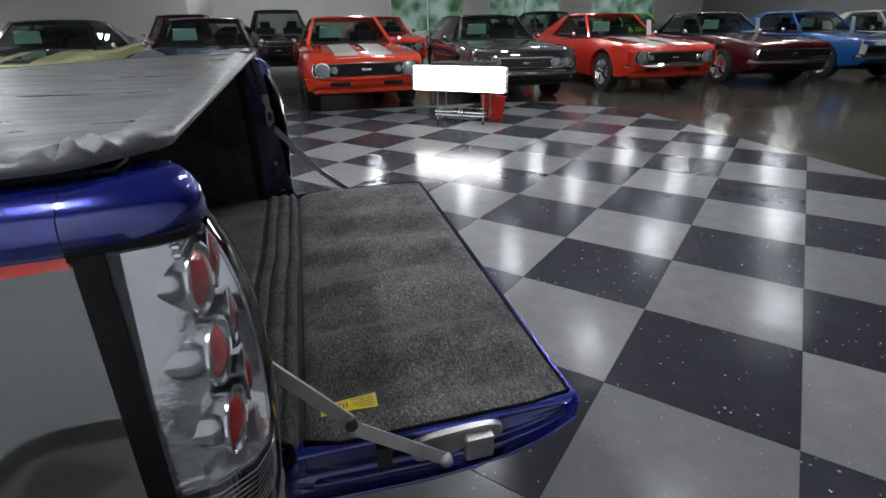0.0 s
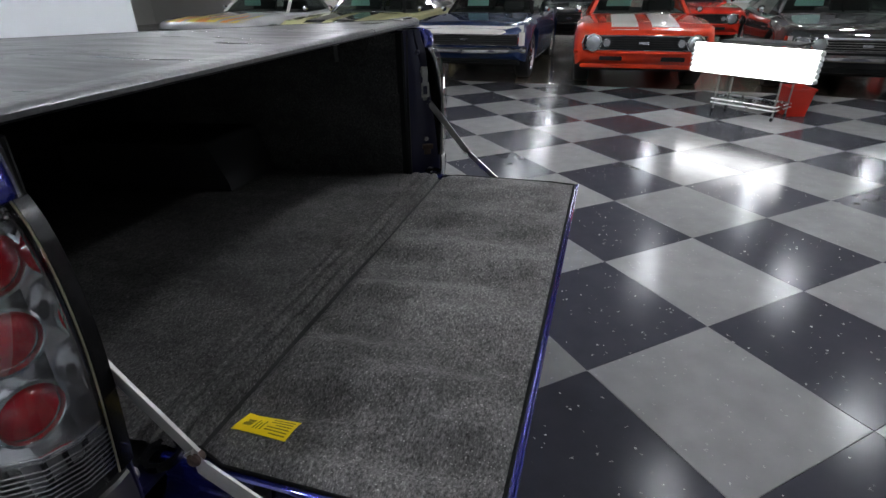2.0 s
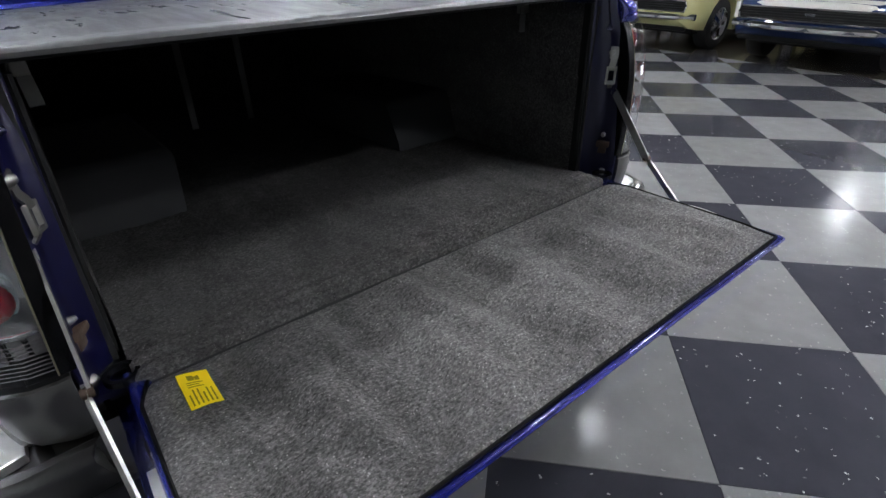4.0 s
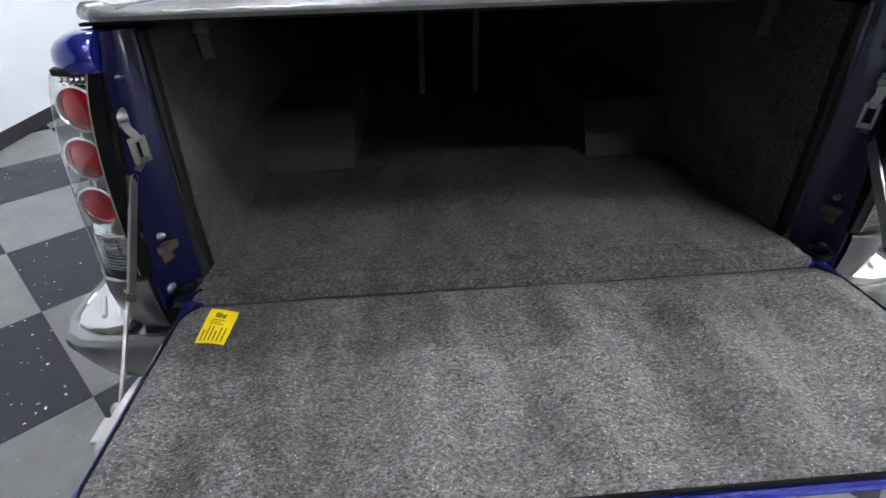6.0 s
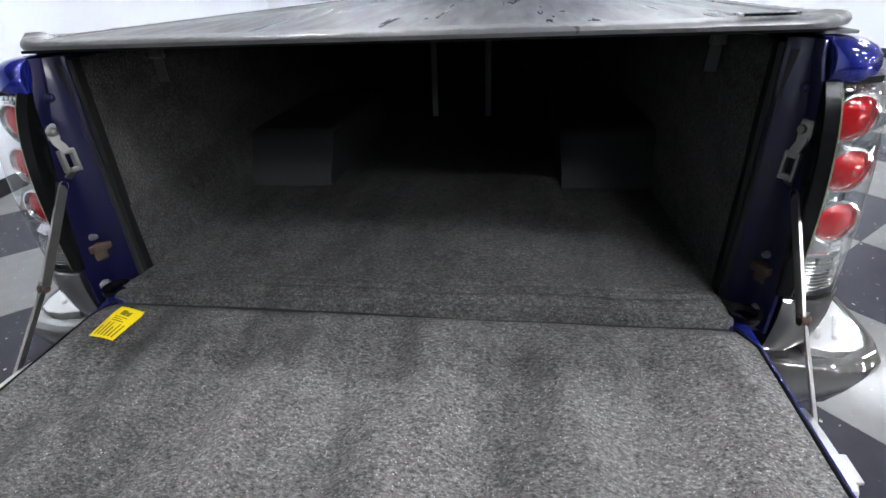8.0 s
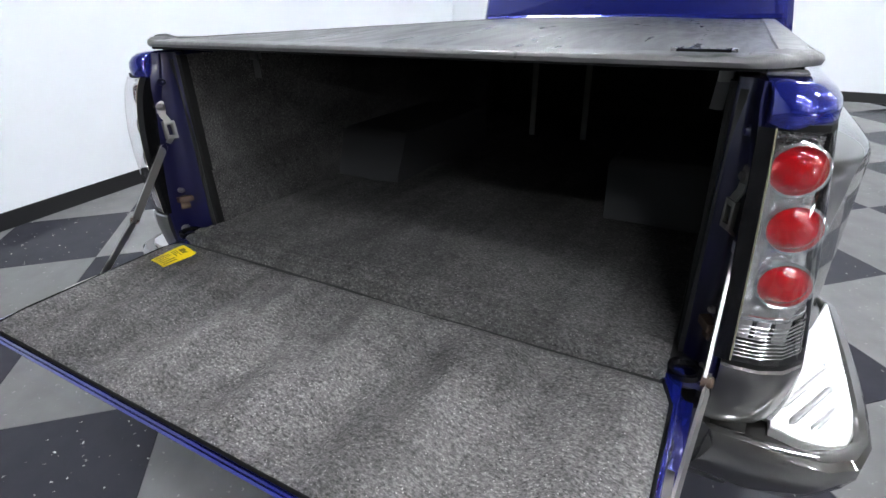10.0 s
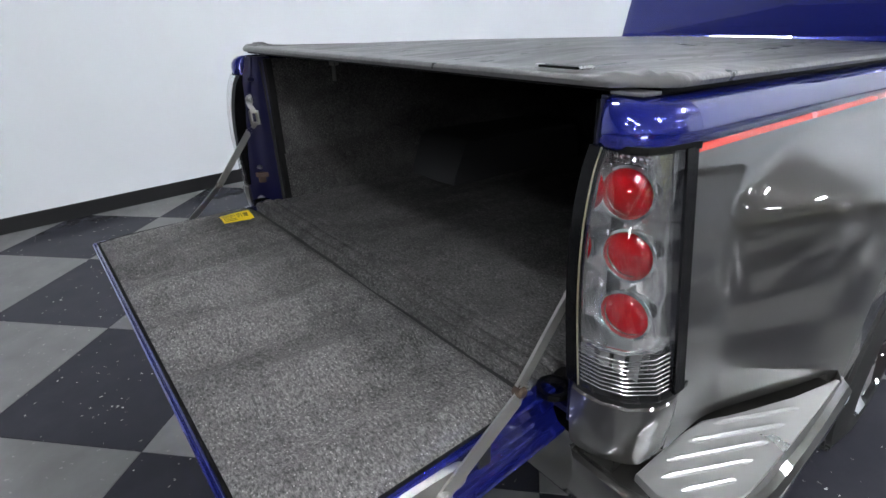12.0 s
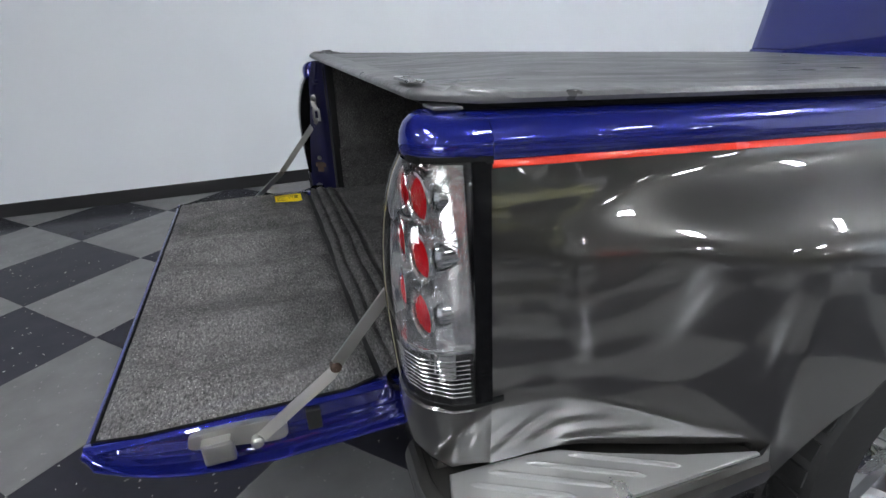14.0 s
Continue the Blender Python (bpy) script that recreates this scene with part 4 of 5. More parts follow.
part("bed_floor", box(-0.70, 0.70, 0.02, BED_FRONT, 0.51, 0.572), M_DARK, truck)
for s in (1, -1):
    bm = bmesh.new()
    grid = {}
    for i in range(40):
        for j in range(14):
            y, z = 0.080 + (BED_FRONT - 0.10) * i / 39, 0.586 + 0.490 * j / 13
            grid[i, j] = bm.verts.new((s * (0.652 + 0.004 * noise.noise((y * 3, z * 4, s))), y, z))
    for i in range(39):
        for j in range(13):
            bm.faces.new((grid[i, j], grid[i + 1, j], grid[i + 1, j + 1], grid[i, j + 1]))
    part("side_carpet", bm, M_CARPET_WALL_SHADE, truck, "grey carpet lining on the bed wall", sharp=80)
    part("inner_wall", box(*sorted((s * 0.662, s * 0.690)), 0.05, BED_FRONT, 0.52, 1.065), M_DARK, truck)
    part("wheel_housing", loft([[(s * xi, y0, z), (s * xi, y1, z), (s * 0.655, y1, z), (s * 0.655, y0, z)] for xi, y0, y1, z in ((0.380, 0.640, 1.44, 0.575), (0.378, 0.645, 1.435, 0.62), (0.366, 0.690, 1.39, 0.742), (0.370, 0.702, 1.38, 0.757), (0.385, 0.725, 1.36, 0.764))]), M_HOUSING, truck, "grey lined inner wheel housing")
    part("cover_strap", flat_bar([(s * 0.117 - 0.012, 1.40, 1.09), (s * 0.117 - 0.012, 1.402, 0.88), (s * 0.119 - 0.012, 1.40, 0.640)], (1, 0, 0), 0.026, 0.003), M_STRAP, truck, "hanging grey webbing strap")
    clip = part("cover_clamp", box(*sorted((s * 0.622, s * 0.650)), 0.295, 0.320, 1.045, 1.092, 0.003), M_ZINC, truck, "grey cover clamp with a short strap")
    part("clamp_strap", flat_bar([(s * 0.634, 0.304, 1.06), (s * 0.630, 0.300, 0.992)], (1, 0, 0), 0.024, 0.003), M_ALU_GREY, clip)
part("bulkhead", box(-0.70, 0.70, BED_FRONT - 0.03, BED_FRONT, 0.52, 1.07), M_CARPET_WALL_SHADE, truck, "carpeted front wall of the bed")

# soft roll-up bed cover
def cover_z(x, y):
    e = min((0.758 - abs(x)), 2.26 - y, y - 0.012)
    crown = 0.024 * ease(e / 0.60)
    return 1.111 + crown + 0.0010 * noise.noise((x * 2.2, y * 3, 3)) * ease(e / 0.1)
bm = bmesh.new()
grid = {}
xs = [-0.758 + 1.504 * i / 80 for i in range(81)]
yy = [0.012 + 0.013 * k for k in range(12)] + [0.17 + 0.03 * k for k in range(70)]
for i, x in enumerate(xs):
    for j, y in enumerate(yy):
        y0 = 0.012 + 0.075 * ease((abs(x) - 0.685) / 0.067)
        yv = max(y, y0) if j else y0
        e = min(0.758 - abs(x), yv - y0)
        z = cover_z(x, yv) - 0.006 * (1 - ease(e / 0.012))
        grid[i, j] = bm.verts.new((x, yv + 0.0001 * j, z))
for i in range(80):
    for j in range(len(yy) - 1):
        bm.faces.new((grid[i, j], grid[i + 1, j], grid[i + 1, j + 1], grid[i, j + 1]))
cover = part("tonneau_cover", bm, M_VINYL, truck, "black vinyl soft bed cover, stretched flat", sharp=60)
# hem along rear and sides, slightly wrinkled
outline = [(-0.758, 2.24), (-0.758, 0.10), (-0.748, 0.078), (-0.700, 0.022), (-0.680, 0.012), (0.680, 0.012), (0.700, 0.022), (0.748, 0.078), (0.758, 0.10), (0.758, 2.24)]
dense = []
for a, b in zip(outline, outline[1:]):
    n = max(1, int(math.dist(a, b) / 0.012))
    dense += [(a[0] + (b[0] - a[0]) * k / n, a[1] + (b[1] - a[1]) * k / n) for k in range(n)]
dense.append(outline[-1])
rings = []
for i, p in enumerate(dense):
    a, b = Vector(dense[max(0, i - 1)]), Vector(dense[min(len(dense) - 1, i + 1)])
    d = (b - a).normalized()
    nrm = Vector((d.y, -d.x))
    if nrm.dot(Vector((p[0], p[1] - 1.1))) < 0:
        nrm = -nrm
    corner = math.exp(-((abs(p[0]) - 0.73) / 0.05) ** 2) * math.exp(-((p[1] - 0.06) / 0.07) ** 2)
    wr = 0.0019 * noise.noise((p[0] * 55, p[1] * 55, 5)) * (1 + (13.0 if p[0] < 0 else 7.0) * corner) + 0.004 * corner + 0.0012 * max(0.0, 1 - abs((p[0] / 0.083) % 1 - 0.5) / 0.07) * (1 if p[1] < 0.02 else 0)
    prof = [(-0.057, 0.0008), (-0.055, 0.0032 + 0.2 * wr), (-0.032, 0.0018 + wr), (-0.008, 0.0012 + wr), (0.0, -0.001 + 0.5 * wr), (0.003, -0.006), (0.000, -0.013)]
    rings.append([(p[0] + nrm.x * o, p[1] + nrm.y * o, cover_z(p[0] + nrm.x * min(0, o), p[1] + nrm.y * min(0, o)) + h) for o, h in prof])
part("cover_hem", loft(rings, closed=False), M_HEM, cover, "creased vinyl hem", sharp=50)
part("rear_bar", box(-0.690, 0.690, 0.026, 0.062, 1.092, 1.106, 0.003), M_RAIL, cover, "black aluminium rear bar")
for s in (1, -1):
    part("corner_end", box(*sorted((s * 0.690, s * 0.742)), 0.030 if s > 0 else 0.055, 0.076, 1.088, 1.0935, 0.002), M_ALU_GREY if s > 0 else M_RAIL, cover, "plastic corner end")
    part("side_rail", box(*sorted((s * 0.690, s * 0.738)), 0.08, 2.24, 1.086, 1.108, 0.004), M_RAIL, cover)
tag = part("maker_tag", box(0.566, 0.640, 0.020, 0.052, 1.1175, 1.1215, 0.001), M_BLACK, cover, "small black rubber tag")
for x in (0.558, 0.640):
    part("tag_end", box(x, x + 0.008, 0.022, 0.050, 1.1175, 1.1222, 0.001), M_ALU, tag, "bright metal tag end")
for k in range(5):
    part("tag_bar", box(0.574 + 0.012 * k, 0.583 + 0.012 * k, 0.030, 0.042, 1.1215, 1.1218), M_ALU_GREY, tag)

# valance and underside
part("rear_valance", loft([[(x, y, z) for y, z in ((0.06, 0.50), (-0.005, 0.49), (-0.012, 0.46), (-0.006, 0.34), (0.02, 0.30), (0.08, 0.30))] for x in (-0.80, -0.4, 0.0, 0.4, 0.80)]), M_GREY, truck, "charcoal rear valance panel")
part("underbody", box(-0.78, 0.78, 0.09, 5.0, 0.24, 0.46), M_DARK, truck)

# cab, hood and wheels
def wheel(x, y, r=0.33, w=0.24):
    s = 1 if x > 0 else -1
    wh = part("wheel", lathe([(0.20, -w / 2), (r * 0.80, -w / 2), (r * 0.94, -w / 2 + 0.015), (r, -w / 2 + 0.045), (r, w / 2 - 0.045), (r * 0.94, w / 2 - 0.015), (r * 0.80, w / 2), (0.212, w / 2), (0.206, w / 2 - 0.02), (0.20, -w / 2)], (x, y, r), (s, 0, 0), 40), M_TYRE, truck, "black tyre on a polished rim")
    for k in range(30):
        a = 2 * math.pi * k / 30
        for o in (-0.07, 0.0, 0.07):
            part("tread_block", box(-0.028, 0.028, -0.022, 0.022, -0.003, 0.004, 0, m=Matrix.Translation((x + o, y, r)) @ Matrix.Rotation(a + o, 4, "X") @ Matrix.Translation((0, 0, r + 0.001))), M_TYRE, wh)
    part("rim", lathe([(0.212, w / 2), (0.208, w / 2 - 0.012), (0.196, w / 2 - 0.03), (0.17, w / 2 - 0.06), (0.08, w / 2 - 0.05), (0.07, w / 2 - 0.03), (0.03, w / 2 - 0.022), (0.0005, w / 2 - 0.02)], (x, y, r), (s, 0, 0), 40), M_CHROME, wh, "polished alloy rim")
    for k in range(5):
        a = 2 * math.pi * k / 5
        part("spoke", flat_bar([(x + s * (w / 2 - 0.03), y + math.cos(a) * 0.05, r + math.sin(a) * 0.05), (x + s * (w / 2 - 0.022), y + math.cos(a) * 0.2, r + math.sin(a) * 0.2)], (0, -math.sin(a), math.cos(a)), 0.06, 0.016), M_ALU, wh)


for x, y in ((0.86, 1.06), (-0.86, 1.06), (0.82, 4.35), (-0.82, 4.35)):
    wheel(x, y)
for s in (1, -1):
    part("wheel_liner", lathe([(0.40, -0.13), (0.40, 0.05), (0.36, 0.055)], (s * 0.85, ARCH_Y, 0.24), (s, 0, 0), 32), M_DARK, truck)

cab = part("cab", loft([
    [(x * w, y, 1.0 + (z - 1.0) * k) for x, z in ((-1, 1.0), (-1, 1.06), (-0.985, 1.13), (-0.90, 1.50), (-0.85, 1.60), (-0.70, 1.645), (0.70, 1.645), (0.85, 1.60), (0.90, 1.50), (0.985, 1.13), (1, 1.06), (1, 1.0))]
    for y, w, k in ((2.352, 0.780, 1), (2.362, 0.818, 1), (2.40, 0.846, 1), (3.15, 0.87, 1), (3.32, 0.87, 0.985), (3.90, 0.86, 0.24))]), M_BLUE, truck, "blue pearl painted cab")
part("cab_body", loft([[(x * w, y, z) for x, z in ((-1, 0.36), (-1.02, 0.7), (-1, 0.975), (1, 0.975), (1.02, 0.7), (1, 0.36))] for y, w in ((2.36, 0.793), (2.40, 0.855), (3.6, 0.88), (4.9, 0.87), (5.1, 0.83))]), M_GREY, truck, "charcoal lower body")
part("cab_stripe", loft([[(x * w, y, z) for x, z in ((-1, 0.975), (-1, 1.0), (1, 1.0), (1, 0.975))] for y, w in ((2.36, 0.795), (2.40, 0.858), (3.6, 0.882), (4.9, 0.872), (5.1, 0.832))]), M_RED, cab, "red pinstripe")
part("back_ledge", loft([[(x, y, z) for y, z in ((2.36, 1.096), (2.334, 1.103), (2.324, 1.116), (2.334, 1.130), (2.36, 1.137))] for x in (-0.785, -0.4, 0.0, 0.4, 0.785)]), M_BLUE, cab, "raised blue crease across the cab back")
part("rear_window", prism([(-0.62, 1.40), (0.62, 1.40), (0.58, 1.57), (-0.58, 1.57)], "y", 2.344, 2.356, 0.004), M_BLACK, cab, "dark tinted rear window")
part("hood", loft([[(x * w, y, z) for x, z in ((-1, 1.0), (-0.96, zz - 0.03), (-0.6, zz), (0.6, zz), (0.96, zz - 0.03), (1, 1.0))] for y, w, zz in ((3.70, 0.87, 1.16), (3.9, 0.875, 1.15), (4.9, 0.86, 1.09), (5.05, 0.83, 1.05))]), M_BLUE, truck, "blue pearl painted hood")
part("windshield", loft([[(-0.63, 3.345, 1.613), (0.63, 3.345, 1.613), (0.63, 3.335, 1.640), (-0.63, 3.335, 1.640)], [(-0.72, 3.845, 1.190), (0.72, 3.845, 1.190), (0.72, 3.862, 1.218), (-0.72, 3.862, 1.218)]]), M_BLACK, cab, "dark windshield")

# the body stands nose-down and leans a little; the wheels stay upright and the gate hangs level
upright = {o for w in truck.children if w.name.startswith("wheel") and not w.name.startswith("wheel_housing") for o in (w, *w.children_recursive)}
leaf = {gate, *gate.children_recursive}
arms = {o for w in truck.children if w.name.startswith("support_arm") for o in (w, *w.children_recursive)}
for o in truck.children_recursive:
    if o not in upright:
        for v in o.data.vertices:
            if o in leaf:
                v.co.x = 0.9885 * v.co.x + 0.003
                v.co.z += ROLL * v.co.x - 0.0205 * v.co.y
            else:
                v.co.x = 0.9955 * v.co.x - 0.004
                v.co.z += ROLL * v.co.x - (0 if o in arms else RAKE * v.co.y) + LIFT

# ---- parked cars ----
CAR_PAINTS = {}


def car_paint(name, col):
    if name not in CAR_PAINTS:
        CAR_PAINTS[name] = mat(name, col, 0.40, 0.0, var=0.06, scale=40, coat=1.0, rvar=0.04, spec=0.15)
    return CAR_PAINTS[name]


M_HEADLAMP = mat("headlamp_glass", (0.40, 0.42, 0.43), 0.10, 0.7, var=0.25, scale=45, coat=1, bump=0.6, bscale=50)
M_TRIM = mat("satin_black_trim", (0.007, 0.007, 0.007), 0.55, spec=0.15)
FW, RW, WR = 0.82, 3.52, 0.325          # axle places and wheel radius


def car_ring(y, w, zl, zs, zt):
    """Half-symmetrical cross section of the lower body, wheel arches cut out."""
    low = zl
    for c in (FW, RW):
        d = (y - c) / 0.385
        if abs(d) < 1:
            low = max(low, WR + 0.375 * math.sqrt(1 - d * d))
    half = [(0.0, zt), (0.45 * w, zt - 0.004), (0.74 * w, zt - 0.016), (0.90 * w, zs + 0.022), (0.965 * w, zs - 0.012)]
    for f in (0.25, 0.55, 0.8, 1.0):
        z = (zs - 0.06) + (low - (zs - 0.06)) * f
        t = max(0.0, min(1.0, (z - zl) / (zs - zl)))
        half.append((w * (0.93 + 0.07 * math.sin(math.pi * (0.12 + 0.62 * t))), z))
    return [(x, y, z) for x, z in half] + [(-x, y, z) for x, z in reversed(half[1:])]


STATIONS = [(0.0, 0.668, 0.43, 0.642, 0.682), (0.02, 0.764, 0.37, 0.697, 0.727), (0.08, 0.817, 0.32, 0.732, 0.757), (0.25, 0.845, 0.29, 0.767, 0.792), (0.8, 0.864, 0.24, 0.795, 0.83), (1.25, 0.864, 0.22, 0.807, 0.857), (1.45, 0.864, 0.21, 0.812, 0.862), (2.2, 0.859, 0.2, 0.8, 0.83), (2.9, 0.864, 0.2, 0.83, 0.85), (3.4, 0.874, 0.22, 0.845, 0.86), (3.9, 0.859, 0.24, 0.835, 0.855), (4.3, 0.831, 0.28, 0.8, 0.82), (4.55, 0.783, 0.34, 0.76, 0.78), (4.62, 0.707, 0.42, 0.7, 0.72)]


def station(y):
    return [lerp([(s[0], s[k]) for s in STATIONS], y) for k in range(1, 5)]


def hood_z(x, y):
    w, zl, zs, zt = station(y)
    return lerp([(0, zt), (0.45 * w, zt - 0.004), (0.74 * w, zt - 0.016), (0.90 * w, zs + 0.022)], abs(x))


def parked_car(x, y, turn, body, label, nose="open", roof=None, stripes=None, band=None, sheet=True, tall=1.0, group="parked classic cars", flames=False, tag=False):
    """A two-door coupe with its nose at the origin, facing -y before it is turned."""
    car = thing("parked_car", label, "car", group, m=pose(x, y, -0.004, 0, 0, turn))
    ys = sorted(set([s[0] for s in STATIONS] + [c + 0.385 * math.cos(math.pi * k / 14) for c in (FW, RW) for k in range(15)] + [0.5, 1.9, 2.5]))
    shell = part("body", loft([car_ring(yy, *station(yy)) for yy in ys]), body, car, sharp=40)
    # greenhouse
    hz = 1.0 * tall
    zb, zr = 0.840, 0.840 + 0.415 * hz
    rf = roof or body
    part("roof", loft([[(xx * w, yy, zz) for xx, zz in ((-1, z - 0.035), (-0.93, z - 0.008), (-0.6, z + 0.008), (0, z + 0.014), (0.6, z + 0.008), (0.93, z - 0.008), (1, z - 0.035))] + [(0.9 * w, yy, z - 0.05), (-0.9 * w, yy, z - 0.05)]
                      for yy, w, z in ((2.16, 0.505, zr - 0.022), (2.26, 0.535, zr - 0.004), (2.6, 0.55, zr), (2.95, 0.54, zr - 0.02), (3.06, 0.52, zr - 0.04))]), rf, car)
    part("cabin", loft([[(-0.64, 1.68, 0.80), (0.64, 1.68, 0.80), (0.68, 3.4, 0.80), (-0.68, 3.4, 0.80)], [(-0.64, 1.73, 0.86), (0.64, 1.73, 0.86), (0.68, 3.4, 0.88), (-0.68, 3.4, 0.88)]]), M_INTERIOR, car)
    for sx in (-0.34, 0.34):
        part("front_seat", loft([[(sx + a * w, yy, z) for a in (-1, 1)] + [(sx + a * w, yy + 0.09, z) for a in (1, -1)] for yy, w, z in ((2.35, 0.24, 0.80), (2.42, 0.24, 1.0), (2.46, 0.13, 1.02), (2.48, 0.12, 1.12 * (0.9 + 0.1 * hz)))]), M_INTERIOR, car)
    part("steering_wheel", lathe([(0.17, -0.012), (0.185, 0), (0.17, 0.012), (0.155, 0)], (0.32, 2.02, 0.94), (0, -0.9, 0.4), 20), M_TRIM, car)
    ws = part("windshield", loft([[(-0.66, 1.62, zb + 0.005), (-0.33, 1.57, zb + 0.012), (0, 1.555, zb + 0.014), (0.33, 1.57, zb + 0.012), (0.66, 1.62, zb + 0.005)], [(-0.49, 2.17, zr - 0.025), (-0.25, 2.145, zr - 0.016), (0, 2.14, zr - 0.012), (0.25, 2.145, zr - 0.016), (0.49, 2.17, zr - 0.025)]], closed=False), M_CARGLASS, car)
    part("windshield_trim", tube([(-0.67, 1.61, zb + 0.002), (-0.33, 1.56, zb + 0.012), (0, 1.545, zb + 0.014), (0.33, 1.56, zb + 0.012), (0.67, 1.61, zb + 0.002)], 0.011, 6), M_CHROME, ws)
    part("rear_glass", loft([[(-0.66, 3.62, zb + 0.02), (0.66, 3.62, zb + 0.02)], [(-0.50, 3.05, zr - 0.03), (0.50, 3.05, zr - 0.03)]], closed=False), M_CARGLASS, car)
    for s in (1, -1):
        part("windshield_post", flat_bar([(s * 0.68, 1.61, zb), (s * 0.51, 2.17, zr - 0.025)], (1, 0.4, 0), 0.05, 0.03), rf, car)
        part("rear_post", loft([[(s * 0.77, 3.05, zb), (s * 0.77, 3.75, zb), (s * 0.64, 3.75, zb), (s * 0.68, 3.05, zb)], [(s * 0.525, 2.85, zr - 0.03), (s * 0.515, 3.06, zr - 0.04), (s * 0.48, 3.06, zr - 0.04), (s * 0.49, 2.85, zr - 0.03)]]), rf, car)
        part("side_window", loft([[(s * 0.77, 1.80, zb), (s * 0.77, 3.10, zb)], [(s * 0.535, 2.22, zr - 0.03), (s * 0.528, 2.88, zr - 0.03)]], closed=False), M_CARGLASS, car)
        part("door_mirror", lathe([(0.0005, -0.03), (0.03, -0.028), (0.045, -0.01), (0.048, 0.02), (0.040, 0.024), (0.0005, 0.022)], (s * 0.87, 1.90, 0.90), (0, 1, 0), 16), M_CHROME, car)
        part("door_handle", tube([(s * 0.855, 2.72, 0.70), (s * 0.88, 2.76, 0.70), (s * 0.88, 2.84, 0.70), (s * 0.855, 2.88, 0.70)], 0.009, 6), M_CHROME, car)
        part("sill_trim", tube([(s * 0.835, 1.30, 0.235), (s * 0.835, 3.05, 0.235)], 0.012, 6), M_CHROME, car)
        for c in (FW, RW):
            wh = part("wheel", lathe([(0.18, -0.11), (0.27, -0.11), (0.315, -0.09), (WR, -0.055), (WR, 0.055), (0.315, 0.09), (0.27, 0.11), (0.205, 0.105)], (s * 0.72, c, WR), (s, 0, 0), 28), M_TYRE, car, "black tyre on a bright rim")
            part("rim", lathe([(0.205, 0.105), (0.198, 0.09), (0.17, 0.05), (0.09, 0.075), (0.05, 0.10), (0.0005, 0.103)], (s * 0.72, c, WR), (s, 0, 0), 28), M_ALU, wh)
            for k in range(5):
                a = 2 * math.pi * k / 5
                part("rim_spoke", flat_bar([(s * 0.82, c + 0.05 * math.cos(a), WR + 0.05 * math.sin(a)), (s * 0.805, c + 0.19 * math.cos(a), WR + 0.19 * math.sin(a))], (0, -math.sin(a), math.cos(a)), 0.05, 0.02), M_CHROME, wh)
    part("wheel_wells", box(-0.70, 0.70, 0.35, 4.1, 0.22, 0.70), M_DARK, car)
    if sheet:
        part("window_sheet", prism([(-0.10, zb + 0.10), (-0.46, zb + 0.10), (-0.43, zb + 0.27), (-0.10, zb + 0.27)], "y", 1.95, 1.954), M_CARD, car, "pale green price card behind the windshield")
    # plain white strip near one end of the windshield
    if tag:
        part("hang_tag", prism([(0.50, zb + 0.03), (0.60, zb + 0.02), (0.545, zb + 0.29), (0.46, zb + 0.30)], "y", 1.60, 1.604), M_FIXTURE, car, "white strip on the windshield")
    if stripes is not None:
        for sx in (-0.24, 0.24):
            rings = []
            for k in range(13):
                yy = 0.035 + 1.48 * k / 12
                rings.append([(sx + d, yy, hood_z(sx + d, yy) + 0.0035) for d in (-0.16, -0.08, 0, 0.08, 0.16)])
            part("hood_stripe", loft(rings, closed=False), stripes, car, "broad painted hood stripe")
    if flames:
        for k in range(7):
            sx = -0.66 + 0.22 * k
            tipy = 0.75 + 0.35 * ((k * 37) % 5) / 5
            rings = [[(sx - 0.10 * (1 - f) + 0.05 * math.sin(5 * f + k), 0.1 + tipy * f, hood_z(sx, 0.1 + tipy * f) + 0.003), (sx + 0.10 * (1 - f) + 0.02 + 0.05 * math.sin(5 * f + k), 0.1 + tipy * f, hood_z(sx, 0.1 + tipy * f) + 0.003)] for f in [j / 8 for j in range(9)]]
            part("flame_lick", loft(rings, closed=False), car_paint("flame_orange", (0.85, 0.28, 0.02)) if k % 2 else car_paint("flame_yellow", (0.85, 0.62, 0.08)), car)
    # nose
    zc = 0.587
    if nose == "open":
        g = part("grille", prism([(-0.70, zc - 0.075), (0.70, zc - 0.075), (0.72, zc), (0.70, zc + 0.08), (-0.70, zc + 0.08), (-0.72, zc)], "y", -0.020, 0.05, 0.006), M_TRIM, car, "black egg-crate grille")
        for k in range(5):
            part("grille_bar", box(-0.46, 0.46, -0.026, -0.018, zc - 0.055 + 0.027 * k, zc - 0.050 + 0.027 * k), M_DARK, g)
        part("grille_trim", tube([(-0.71, -0.018, zc - 0.08), (0.71, -0.018, zc - 0.08), (0.73, -0.016, zc), (0.71, -0.018, zc + 0.085), (-0.71, -0.018, zc + 0.085), (-0.73, -0.016, zc), (-0.71, -0.018, zc - 0.08)], 0.008, 6), M_CHROME, g)
        part("badge", box(-0.06, 0.06, -0.030, -0.022, zc - 0.012, zc + 0.018, 0.002), M_CHROME, g)
        for sx in (-0.595, 0.595):
            h = part("headlight", lathe([(0.0005, 0.036), (0.05, 0.032), (0.083, 0.018), (0.088, 0.0)], (sx, -0.022, zc + 0.003), (0, -1, 0), 24), M_HEADLAMP, car, "round glass headlight")
            part("headlight_ring", lathe([(0.086, 0.0), (0.092, 0.02), (0.103, 0.018), (0.106, -0.02)], (sx, -0.022, zc + 0.003), (0, -1, 0), 24), M_CHROME, h)
